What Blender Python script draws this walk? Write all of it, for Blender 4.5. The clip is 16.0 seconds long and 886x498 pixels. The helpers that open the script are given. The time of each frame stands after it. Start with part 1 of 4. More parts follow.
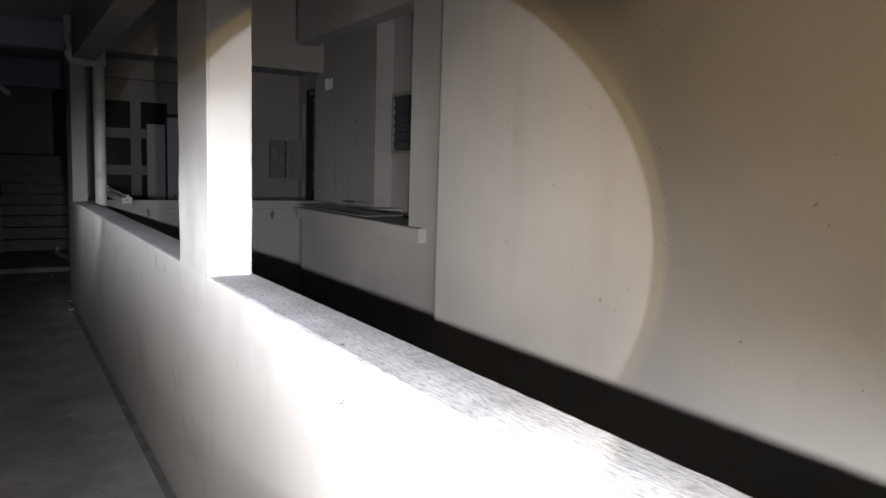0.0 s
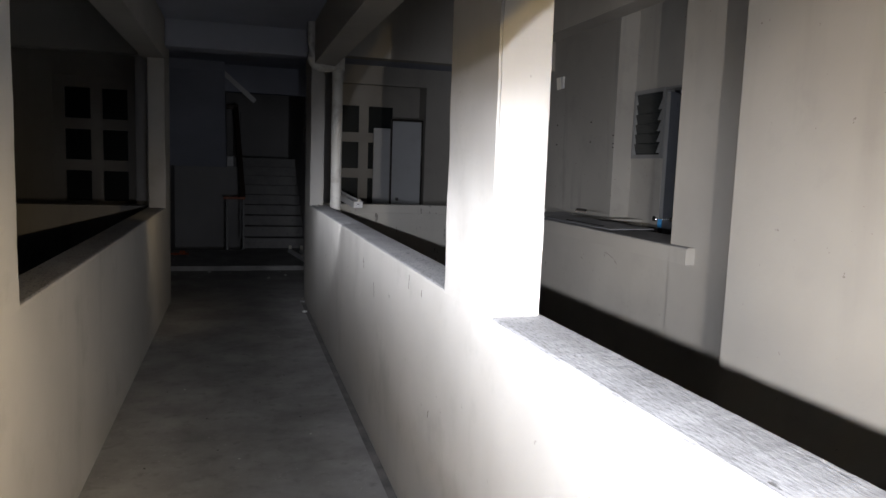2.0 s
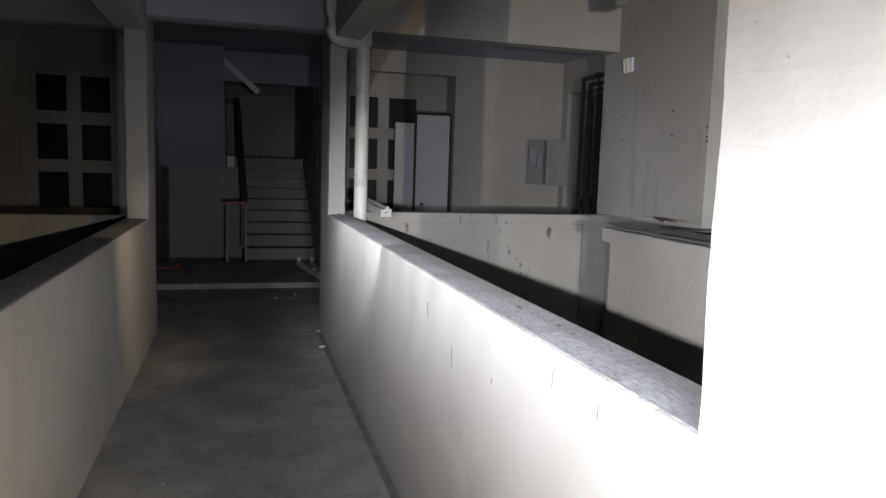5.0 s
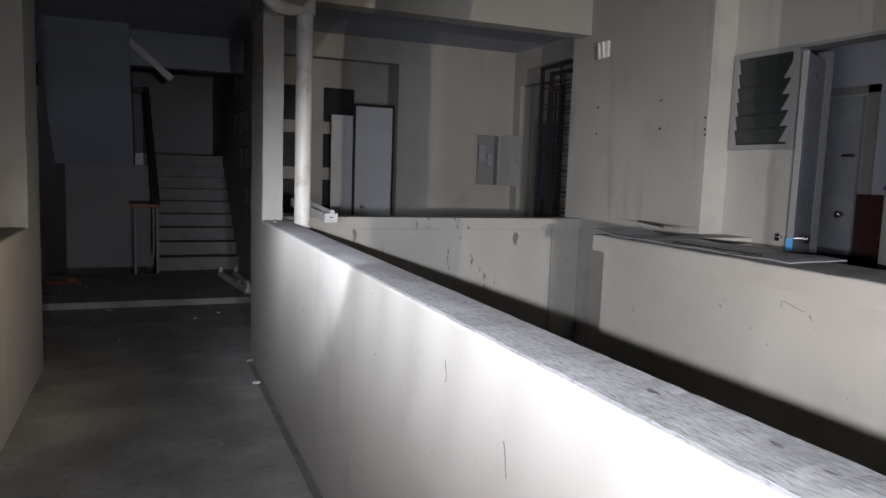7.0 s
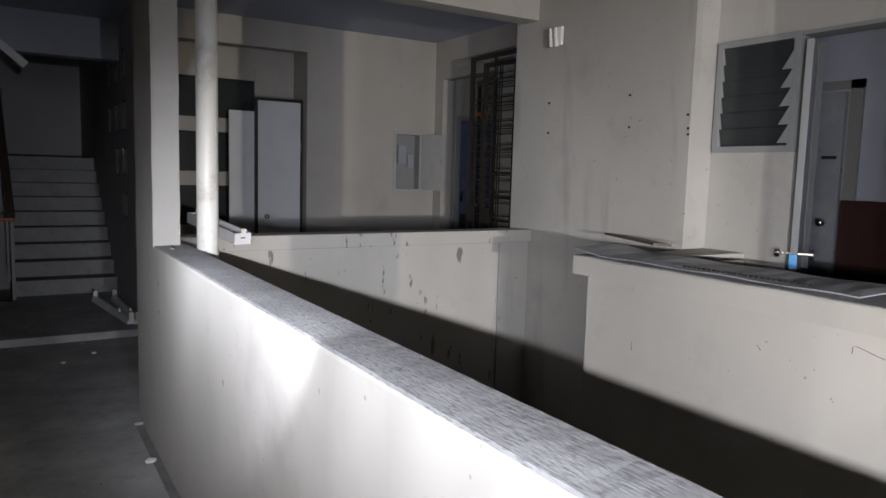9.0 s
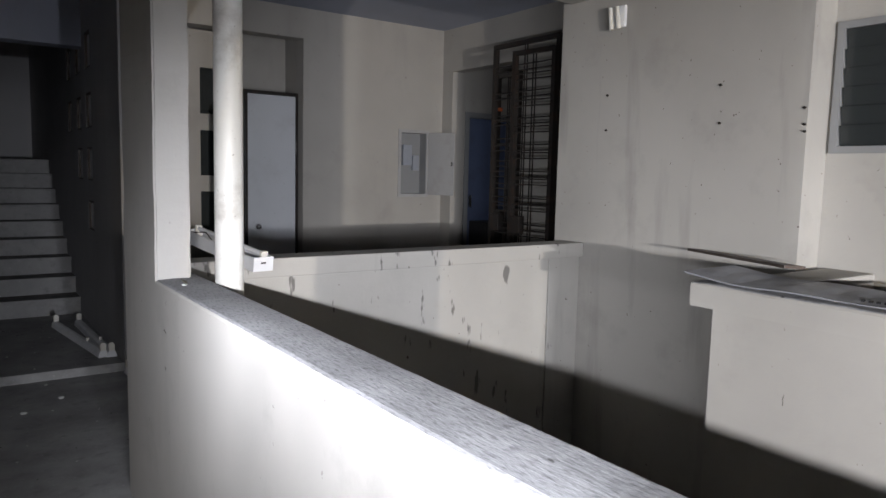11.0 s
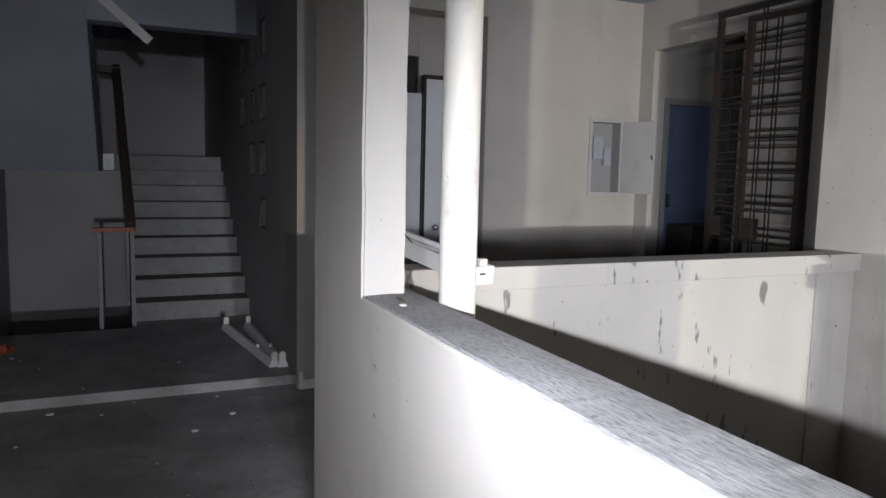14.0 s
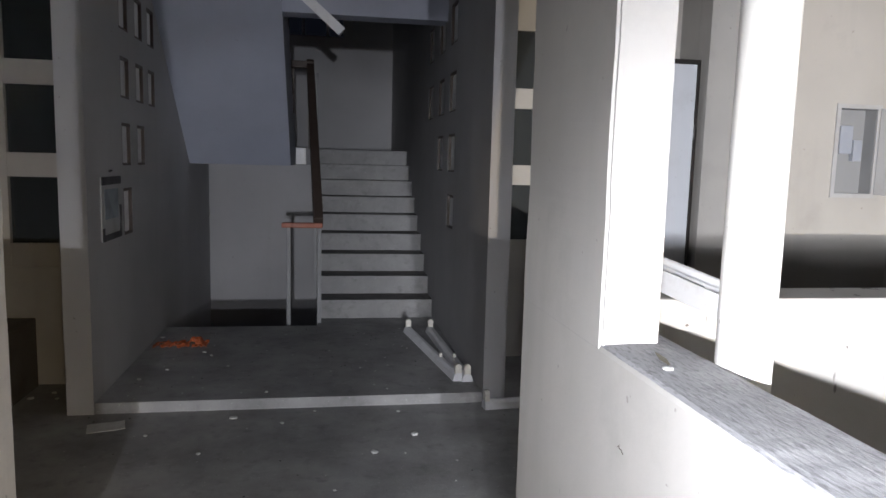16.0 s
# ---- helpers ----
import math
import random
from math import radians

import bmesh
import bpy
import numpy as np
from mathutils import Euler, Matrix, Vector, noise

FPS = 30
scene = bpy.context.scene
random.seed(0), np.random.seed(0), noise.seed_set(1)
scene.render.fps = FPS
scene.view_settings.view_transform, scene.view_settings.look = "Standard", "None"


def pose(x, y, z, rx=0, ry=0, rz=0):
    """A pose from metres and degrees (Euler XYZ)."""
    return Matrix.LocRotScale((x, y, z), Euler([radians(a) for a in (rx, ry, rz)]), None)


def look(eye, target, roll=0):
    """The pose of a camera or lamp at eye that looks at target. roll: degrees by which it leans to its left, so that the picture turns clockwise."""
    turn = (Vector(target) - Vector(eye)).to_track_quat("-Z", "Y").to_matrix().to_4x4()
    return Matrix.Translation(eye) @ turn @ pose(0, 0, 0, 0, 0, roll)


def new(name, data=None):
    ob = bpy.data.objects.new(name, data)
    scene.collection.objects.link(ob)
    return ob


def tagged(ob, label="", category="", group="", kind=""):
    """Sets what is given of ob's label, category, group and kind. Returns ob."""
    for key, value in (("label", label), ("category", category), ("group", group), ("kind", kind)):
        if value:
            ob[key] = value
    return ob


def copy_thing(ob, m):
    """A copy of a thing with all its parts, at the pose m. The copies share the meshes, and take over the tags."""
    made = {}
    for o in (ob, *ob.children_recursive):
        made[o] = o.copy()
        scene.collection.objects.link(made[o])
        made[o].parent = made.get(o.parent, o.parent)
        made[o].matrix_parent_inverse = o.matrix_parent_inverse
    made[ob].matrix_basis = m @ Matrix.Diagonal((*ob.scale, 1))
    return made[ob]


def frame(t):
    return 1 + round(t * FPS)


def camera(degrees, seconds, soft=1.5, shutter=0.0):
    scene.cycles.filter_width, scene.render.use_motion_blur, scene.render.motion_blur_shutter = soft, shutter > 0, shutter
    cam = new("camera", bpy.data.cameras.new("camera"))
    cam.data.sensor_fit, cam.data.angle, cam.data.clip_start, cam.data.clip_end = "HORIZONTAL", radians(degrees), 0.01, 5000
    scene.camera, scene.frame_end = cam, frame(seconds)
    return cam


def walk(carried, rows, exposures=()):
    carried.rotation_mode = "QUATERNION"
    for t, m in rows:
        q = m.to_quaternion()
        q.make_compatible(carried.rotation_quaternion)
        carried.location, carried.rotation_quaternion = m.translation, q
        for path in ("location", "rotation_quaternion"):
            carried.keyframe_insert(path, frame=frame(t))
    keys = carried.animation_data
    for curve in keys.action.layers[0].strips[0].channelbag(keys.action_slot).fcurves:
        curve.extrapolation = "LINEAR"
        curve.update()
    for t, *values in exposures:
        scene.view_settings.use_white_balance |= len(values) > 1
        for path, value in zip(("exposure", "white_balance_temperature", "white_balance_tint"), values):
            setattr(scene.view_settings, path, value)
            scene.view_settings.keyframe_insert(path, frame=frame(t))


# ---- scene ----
cam = camera(64.2, 16.0)
PATH = [
    (0, (-0.009, 0.023, 1.431), (1.053, 1.704, 1.214), 1.7),
    (0.5, (-0.125, 0.15, 1.439), (0.709, 1.954, 1.217), 1.9),
    (1, (-0.181, 0.291, 1.445), (0.51, 2.154, 1.217), 2.0),
    (1.5, (-0.134, 0.468, 1.43), (0.441, 2.369, 1.197), 1.9),
    (2, (-0.081, 0.68, 1.461), (0.478, 2.587, 1.23), 2.0),
    (2.5, (-0.098, 0.861, 1.434), (0.454, 2.769, 1.202), 2.0),
    (3, (-0.154, 1.115, 1.457), (0.397, 3.023, 1.224), 1.9),
    (3.5, (-0.152, 1.32, 1.438), (0.397, 3.229, 1.204), 2.0),
    (4, (-0.115, 1.57, 1.447), (0.433, 3.48, 1.217), 1.9),
    (6.5, (-0.062, 2.829, 1.403), (0.559, 4.717, 1.176), 1.8),
    (7, (-0.066, 3.049, 1.396), (0.698, 4.884, 1.178), 2.0),
    (7.5, (-0.071, 3.243, 1.416), (0.86, 5.0, 1.199), 1.7),
    (8, (-0.006, 3.495, 1.441), (0.956, 5.235, 1.225), 1.7),
    (10.5, (0.015, 4.762, 1.44), (1.171, 6.38, 1.228), 1.4),
    (11, (-0.013, 4.999, 1.459), (1.129, 6.627, 1.247), 1.4),
    (11.5, (0.032, 5.217, 1.439), (1.167, 6.851, 1.23), 1.4),
    (12, (0.1, 5.418, 1.453), (1.213, 7.068, 1.246), 1.3),
    (12.5, (0.052, 5.586, 1.406), (1.104, 7.274, 1.195), 1.4),
    (13, (-0.012, 5.726, 1.393), (1.018, 7.428, 1.184), 1.2),
    (13.5, (-0.044, 5.784, 1.379), (0.935, 7.515, 1.167), 1.4),
    (14, (0.023, 5.853, 1.39), (0.824, 7.673, 1.175), 1.3),
    (14.5, (0.055, 5.907, 1.397), (0.587, 7.822, 1.177), 1.5),
    (15, (0.071, 6.051, 1.381), (0.47, 7.997, 1.15), 1.5),
    (15.5, (0.041, 6.263, 1.399), (0.392, 8.218, 1.162), 1.5),
    (16, (0.051, 6.405, 1.403), (0.382, 8.362, 1.158), 1.5),
]
walk(cam, [(t, look(eye, target, roll)) for t, eye, target, roll in PATH],
     exposures=[(0, 0.08), (1, 0.28), (2, 0.62), (3, 1.08), (4, 1.48), (6.5, 1.75), (7.25, 1.8), (8, 2.0), (10.5, 2.35),
                (11.5, 2.7), (12.5, 2.85), (13.5, 2.95), (14.5, 3.2), (15.25, 3.75), (16, 4.05)])

# ---- light: added fixed lamps, all lit at once, standing in for torchlight carried along the walk ----
world = bpy.data.worlds.new("night")
scene.world = world
world.use_nodes = True
bg = world.node_tree.nodes["Background"]
bg.inputs["Color"].default_value = (0.25, 0.3, 0.5, 1)
bg.inputs["Strength"].default_value = 0.0006
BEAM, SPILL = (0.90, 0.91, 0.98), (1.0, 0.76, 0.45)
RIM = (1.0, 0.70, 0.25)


def torch_standin(y, turn, down, cone, soft, watts, col=BEAM):
    """One added fixed lamp in place of the carried light: its turn to the right, its dip, its cone and the softness of
    the rim.
    """
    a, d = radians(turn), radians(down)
    data = bpy.data.lights.new("torch_standin", "SPOT")
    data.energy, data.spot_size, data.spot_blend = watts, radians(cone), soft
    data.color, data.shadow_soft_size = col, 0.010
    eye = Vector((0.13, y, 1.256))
    new("torch_standin", data).matrix_world = look(eye, eye + Vector((math.sin(a) * math.cos(d), math.cos(a) * math.cos(d), -math.sin(d))))


# added lamps along the walk, on the parapet ahead; their reach fades towards the lobby
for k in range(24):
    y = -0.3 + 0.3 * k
    torch_standin(y, 42, 26 if k < 6 else 12 if k < 15 else 17, 82 if k < 6 else 86, 1.0, 4.2 + 30 * math.exp(-((y - 0.75) / 1.3) ** 2) + 4 * max(0, 1 - abs(y - 3.3) / 1.8))
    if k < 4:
        torch_standin(y, 66, 44, 80, 1.0, 162 * (1 - k / 4))
        torch_standin(y, 12, 12, 60, 1.0, 33 * (1 - k / 4))
# added warm lamps for the spill on the other parapet
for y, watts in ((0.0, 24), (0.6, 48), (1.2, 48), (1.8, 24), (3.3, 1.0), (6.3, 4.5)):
    torch_standin(y, -47, 22, 88, 1.0, watts, SPILL)
# added lamps for the near wall; the RIM one draws the beam's yellow edge
torch_standin(0.15, 27.2, 3, 44, 0.03, 125)
torch_standin(0.15, 27.2, 3, 46.5, 0.05, 50, RIM)
torch_standin(0.15, 62, 2, 64, 0.5, 40, SPILL)
torch_standin(0.6, 36, -4, 40, 0.8, 8)
torch_standin(0.9, 28, -3, 38, 0.5, 17)
torch_standin(0.9, 75, -6, 48, 0.5, 18, SPILL)
torch_standin(1.5, 28, -3, 38, 0.5, 37)
torch_standin(2.1, 70, -4, 42, 0.5, 9)
torch_standin(2.1, 75, -6, 48, 0.5, 15, SPILL)
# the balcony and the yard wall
torch_standin(3.3, 48, -4, 42, 0.5, 8.5)
torch_standin(3.9, 64, -4, 42, 0.5, 6)
torch_standin(3.9, 75, -6, 48, 0.5, 4.5, SPILL)
torch_standin(4.5, 75, -6, 48, 0.5, 5, SPILL)
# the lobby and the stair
torch_standin(4.5, 14, 0, 28, 0.5, 5)
torch_standin(5.1, 14, 0, 28, 0.5, 5)
torch_standin(5.25, 30, 8, 66, 0.45, 10)
torch_standin(-0.3, -3, 4, 24, 0.4, 17)
torch_standin(3.9, -3, 4, 24, 0.4, 13)

# ---- materials ----


def material(name):
    m = bpy.data.materials.new(name)
    m.use_nodes = True
    nt = m.node_tree
    return m, nt, nt.nodes["Principled BSDF"]


def node(nt, kind, **vals):
    n = nt.nodes.new(kind)
    for k, v in vals.items():
        n.inputs[k].default_value = v
    return n


def noise_at(nt, coord, scale, detail=4.0, stretch=(1, 1, 1), rough=0.55):
    mp = node(nt, "ShaderNodeMapping")
    mp.inputs["Scale"].default_value = stretch
    nt.links.new(coord, mp.inputs["Vector"])
    n = node(nt, "ShaderNodeTexNoise", Scale=scale, Detail=detail, Roughness=rough)
    nt.links.new(mp.outputs["Vector"], n.inputs["Vector"])
    return n.outputs["Fac"]


def ramp(nt, fac, lo, hi, a=0.0, b=1.0):
    r = node(nt, "ShaderNodeMapRange")
    for k, v in (("From Min", lo), ("From Max", hi), ("To Min", a), ("To Max", b)):
        r.inputs[k].default_value = v
    nt.links.new(fac, r.inputs["Value"])
    return r.outputs["Result"]


def blend_col(nt, fac, a, b, mode="MIX"):
    mx = nt.nodes.new("ShaderNodeMix")
    mx.data_type, mx.blend_type = "RGBA", mode
    if isinstance(fac, float):
        mx.inputs[0].default_value = fac
    else:
        nt.links.new(fac, mx.inputs[0])
    for sock, v in ((6, a), (7, b)):
        if isinstance(v, tuple):
            mx.inputs[sock].default_value = (*v, 1)
        else:
            nt.links.new(v, mx.inputs[sock])
    return mx.outputs[2]


def bump(nt, bsdf, heights, strength=0.4, distance=0.01):
    last = None
    for h, s, d in heights:
        b = node(nt, "ShaderNodeBump", Strength=s, Distance=d)
        nt.links.new(h, b.inputs["Height"])
        if last:
            nt.links.new(last, b.inputs["Normal"])
        last = b.outputs["Normal"]
    nt.links.new(last, bsdf.inputs["Normal"])


def plaster(name, col, dirt=(0.25, 0.23, 0.2), amount=0.5, streaks=0.5, specks=0.6, rough=0.85, relief=0.5, spots=0.0):
    m, nt, bsdf = material(name)
    co = nt.nodes.new("ShaderNodeTexCoord").outputs["Object"]
    c = blend_col(nt, ramp(nt, noise_at(nt, co, 1.1, 5), 0.35, 0.7), col, tuple(v * 0.86 for v in col))
    patch = ramp(nt, noise_at(nt, co, 2.6, 8, rough=0.65), 0.55, 0.78, 0, 0.65 * amount)
    c = blend_col(nt, patch, c, tuple((v + d) / 2 for v, d in zip(col, dirt)))
    run = ramp(nt, noise_at(nt, co, 5.0, 5, (1, 1, 0.12)), 0.56, 0.8, 0, 0.6 * streaks)
    c = blend_col(nt, run, c, dirt)
    chip = ramp(nt, noise_at(nt, co, 34, 2), 0.74, 0.77, 0, specks)
    c = blend_col(nt, chip, c, (0.12, 0.1, 0.09))
    if spots:
        drip = ramp(nt, noise_at(nt, co, 13, 3, (1, 1, 0.3), 0.6), 0.635, 0.68, 0, spots)
        c = blend_col(nt, drip, c, (0.03, 0.028, 0.026))
    nt.links.new(c, bsdf.inputs["Base Color"])
    bsdf.inputs["Roughness"].default_value = rough
    bump(nt, bsdf, ((noise_at(nt, co, 7, 3), 0.35 * relief, 0.02), (noise_at(nt, co, 90, 4), 0.25 * relief, 0.004)))
    return m


def concrete(name, col, dark, scale=2.0, grain=0.5, rough=0.8, stretch=(1, 1, 1)):
    m, nt, bsdf = material(name)
    co = nt.nodes.new("ShaderNodeTexCoord").outputs["Object"]
    c = blend_col(nt, ramp(nt, noise_at(nt, co, scale, 8, rough=0.62), 0.36, 0.68), dark, col)
    c = blend_col(nt, ramp(nt, noise_at(nt, co, scale * 5, 6), 0.55, 0.75, 0, 0.45), c, tuple(v * 0.45 for v in dark))
    c = blend_col(nt, ramp(nt, noise_at(nt, co, 60, 3), 0.66, 0.72, 0, 0.35), c, tuple(min(1, v * 1.8) for v in col))
    nt.links.new(c, bsdf.inputs["Base Color"])
    r = ramp(nt, noise_at(nt, co, 3, 5), 0.3, 0.7, rough - 0.2, rough + 0.1)
    nt.links.new(r, bsdf.inputs["Roughness"])
    bump(nt, bsdf, ((noise_at(nt, co, 14, 5, stretch), 0.5 * grain, 0.012), (noise_at(nt, co, 110, 4, stretch), 0.5 * grain, 0.004)))
    return m


def coping_cement(name):
    """Rough grey cement, dragged along the wall with a wooden float, with dark pits."""
    m, nt, bsdf = material(name)
    co = nt.nodes.new("ShaderNodeTexCoord").outputs["Object"]
    c = blend_col(nt, ramp(nt, noise_at(nt, co, 4, 6, rough=0.65), 0.35, 0.68), (0.37, 0.375, 0.39), (0.27, 0.273, 0.285))
    c = blend_col(nt, ramp(nt, noise_at(nt, co, 170, 3, (1, 0.22, 1)), 0.50, 0.66, 0, 0.55), c, (0.10, 0.10, 0.105))
    c = blend_col(nt, ramp(nt, noise_at(nt, co, 26, 4, (1, 0.5, 1)), 0.68, 0.73, 0, 0.8), c, (0.05, 0.047, 0.045))
    nt.links.new(c, bsdf.inputs["Base Color"])
    bsdf.inputs["Roughness"].default_value = 0.92
    bump(nt, bsdf, ((noise_at(nt, co, 9, 5), 0.3, 0.006), (noise_at(nt, co, 120, 4, (1, 0.2, 1)), 0.55, 0.003)))
    return m


def painted(name, col, rough=0.45, metal=0.0, wear=(0.2, 0.18, 0.16), amount=0.35, scale=9.0):
    m, nt, bsdf = material(name)
    co = nt.nodes.new("ShaderNodeTexCoord").outputs["Object"]
    c = blend_col(nt, ramp(nt, noise_at(nt, co, scale, 7, rough=0.65), 0.5, 0.78, 0, amount), col, wear)
    c = blend_col(nt, ramp(nt, noise_at(nt, co, scale * 9, 3), 0.7, 0.74, 0, amount), c, tuple(v * 0.5 for v in wear))
    nt.links.new(c, bsdf.inputs["Base Color"])
    nt.links.new(ramp(nt, noise_at(nt, co, 6, 4), 0.3, 0.7, rough - 0.1, rough + 0.15), bsdf.inputs["Roughness"])
    bsdf.inputs["Metallic"].default_value = metal
    bump(nt, bsdf, ((noise_at(nt, co, 40, 3), 0.12, 0.004),))
    return m


def glass(name):
    m, nt, bsdf = material(name)
    bsdf.inputs["Base Color"].default_value = (0.05, 0.058, 0.06, 1)
    bsdf.inputs["Roughness"].default_value = 0.2
    bsdf.inputs["Transmission Weight"].default_value = 0.5
    return m


CREAM = plaster("cream_plaster", (0.41, 0.393, 0.362), dirt=(0.19, 0.18, 0.165), amount=0.85, streaks=0.32, relief=0.45)
PARAPET = plaster("parapet_plaster", (0.46, 0.45, 0.43), dirt=(0.2, 0.19, 0.175), amount=1.3, streaks=0.3, specks=0.4, relief=0.4)
GREYWALL = plaster("stair_plaster", (0.42, 0.42, 0.43), amount=0.4, streaks=0.3)
WHITE = plaster("ceiling_paint", (0.40, 0.43, 0.52), amount=0.35, streaks=0.1, specks=0.2)
STAINED = plaster("stained_plaster", (0.40, 0.387, 0.36), dirt=(0.09, 0.085, 0.08), amount=0.75, streaks=0.75, specks=0.9)
DRIPS = plaster("dripped_plaster", (0.44, 0.428, 0.40), dirt=(0.04, 0.04, 0.04), amount=0.35, streaks=0.55, specks=0.95, spots=0.65)
CAP = coping_cement("rough_coping")
FLOOR = concrete("floor_screed", (0.35, 0.35, 0.35), (0.21, 0.21, 0.21), 2.6, 0.5, 0.75)
STEP = concrete("step_terrazzo", (0.31, 0.31, 0.31), (0.21, 0.21, 0.215), 3, 0.3, 0.7)
TREAD = concrete("tread_dirt", (0.2, 0.19, 0.185), (0.1, 0.1, 0.1), 5, 0.5, 0.85)
GROUND = concrete("yard_ground", (0.11, 0.1, 0.09), (0.05, 0.05, 0.045), 1.2, 1.0, 0.95)
PVC = painted("pvc_grey", (0.62, 0.62, 0.6), 0.4, 0, (0.16, 0.13, 0.1), 0.6, 7)
DOORWHITE = painted("door_paint_white", (0.55, 0.57, 0.6), 0.4, 0, (0.3, 0.29, 0.28), 0.3, 4)
CABINET = painted("cabinet_paint_grey", (0.36, 0.36, 0.36), 0.5, 0, (0.22, 0.2, 0.18), 0.4, 8)
DOORGREY = painted("door_paint_grey", (0.27, 0.29, 0.33), 0.35, 0, (0.42, 0.43, 0.45), 0.5, 5)
DOORBLUE = painted("door_paint_blue", (0.10, 0.13, 0.22), 0.4, 0, (0.05, 0.05, 0.06), 0.4, 5)
FRAMEGREY = painted("frame_paint_grey", (0.23, 0.235, 0.24), 0.5, 0, (0.2, 0.2, 0.2), 0.4, 10)
IRON = painted("black_iron", (0.025, 0.022, 0.02), 0.4, 0.3, (0.09, 0.04, 0.02), 0.4, 14)
STEEL = painted("bright_steel", (0.75, 0.75, 0.76), 0.18, 1.0, (0.4, 0.4, 0.4), 0.2, 20)
BLUELOCK = painted("blue_padlock", (0.06, 0.35, 0.75), 0.35, 0, (0.1, 0.1, 0.1), 0.15, 20)
WOODDARK = painted("dark_wood", (0.075, 0.055, 0.045), 0.5, 0, (0.03, 0.02, 0.02), 0.5, 8)
WOODRED = painted("red_wood", (0.36, 0.12, 0.07), 0.5, 0, (0.14, 0.08, 0.06), 0.5, 8)
BATTEN = painted("white_enamel", (0.75, 0.76, 0.78), 0.35, 0, (0.3, 0.28, 0.25), 0.25, 12)
LAMPHOLDER = painted("lampholder_plastic", (0.72, 0.7, 0.64), 0.4, 0, (0.4, 0.36, 0.3), 0.3, 25)
ORANGE = painted("orange_plastic", (0.42, 0.10, 0.03), 0.55, 0, (0.25, 0.06, 0.02), 0.4, 14)
SHEET = painted("zinc_sheet", (0.3, 0.31, 0.34), 0.5, 0.3, (0.14, 0.13, 0.12), 0.6, 6)
CARDBOARD = painted("cardboard_dark", (0.10, 0.085, 0.07), 0.8, 0, (0.04, 0.035, 0.03), 0.5, 5)
PAPER = painted("scrap_paper", (0.62, 0.63, 0.62), 0.8, 0, (0.3, 0.3, 0.28), 0.4, 20)
DARKCLOTH = painted("maroon_cloth", (0.04, 0.013, 0.014), 0.9, 0, (0.04, 0.01, 0.01), 0.5, 10)
POSTER = painted("poster_print", (0.2, 0.24, 0.27), 0.4, 0, (0.06, 0.07, 0.08), 0.8, 9)
BLACK = painted("black_plastic", (0.02, 0.02, 0.022), 0.5, 0, (0.05, 0.05, 0.05), 0.3, 12)
CLIP = painted("clip_aluminium", (0.27, 0.28, 0.29), 0.5, 0.2, (0.25, 0.25, 0.25), 0.3, 20)
INFILL = painted("block_infill", (0.82, 0.83, 0.84), 0.4, 0, (0.3, 0.3, 0.3), 0.4, 9)
SCORE = painted("scratch_dark", (0.10, 0.09, 0.08), 0.9, 0, (0.2, 0.19, 0.18), 0.6, 40)
LEAF = painted("dry_leaf", (0.07, 0.065, 0.05), 0.8, 0, (0.08, 0.06, 0.03), 0.5, 30)
GLASS = glass("dusty_glass")

# ---- mesh helpers ----
ORIGIN = {}


def box(bm, x0, x1, y0, y1, z0, z1, bevel=0.0, turn=None):
    vs = [bm.verts.new((x, y, z)) for x in (x0, x1) for y in (y0, y1) for z in (z0, z1)]
    fs = [bm.faces.new([vs[i] for i in q]) for q in
          ((0, 1, 3, 2), (4, 6, 7, 5), (0, 4, 5, 1), (2, 3, 7, 6), (0, 2, 6, 4), (1, 5, 7, 3))]
    if turn is not None:
        bmesh.ops.transform(bm, matrix=turn, verts=vs)
    if bevel:
        es = list({e for f in fs for e in f.edges})
        bmesh.ops.bevel(bm, geom=es, offset=bevel, segments=2, profile=0.6, affect="EDGES")
    return bm


def boxes(*specs, bevel=0.0):
    bm = bmesh.new()
    for s in specs:
        box(bm, *s, bevel=bevel)
    return bm


def rod(bm, a, b, r, sides=10, r2=None):
    a, b = Vector(a), Vector(b)
    q = (b - a).to_track_quat("Z", "Y").to_matrix().to_4x4()
    res = bmesh.ops.create_cone(bm, cap_ends=True, segments=sides, radius1=r, radius2=r if r2 is None else r2, depth=(b - a).length)
    bmesh.ops.transform(bm, matrix=Matrix.Translation((a + b) / 2) @ q, verts=res["verts"])
    return bm


def sweep(bm, pts, r, sides=10):
    """A round tube along a line of points."""
    rings = []
    for i, p in enumerate(pts):
        p = Vector(p)
        d = (Vector(pts[min(i + 1, len(pts) - 1)]) - Vector(pts[max(i - 1, 0)])).normalized()
        q = d.to_track_quat("Z", "Y").to_matrix()
        rings.append([bm.verts.new(p + q @ Vector((r * math.cos(t), r * math.sin(t), 0)))
                      for t in (2 * math.pi * k / sides for k in range(sides))])
    for a, b in zip(rings, rings[1:]):
        for k in range(sides):
            bm.faces.new((a[k], a[(k + 1) % sides], b[(k + 1) % sides], b[k]))
    bm.faces.new(rings[0][::-1])
    bm.faces.new(rings[-1])
    return bm


def mesh_ob(name, bm, mats, smooth=False):
    bmesh.ops.recalc_face_normals(bm, faces=bm.faces)
    me = bpy.data.meshes.new(name)
    bm.to_mesh(me)
    bm.free()
    for m in mats if isinstance(mats, (list, tuple)) else [mats]:
        me.materials.append(m)
    if smooth:
        me.polygons.foreach_set("use_smooth", [True] * len(me.polygons))
        me.set_sharp_from_angle(angle=radians(35))
    return new(name, me)


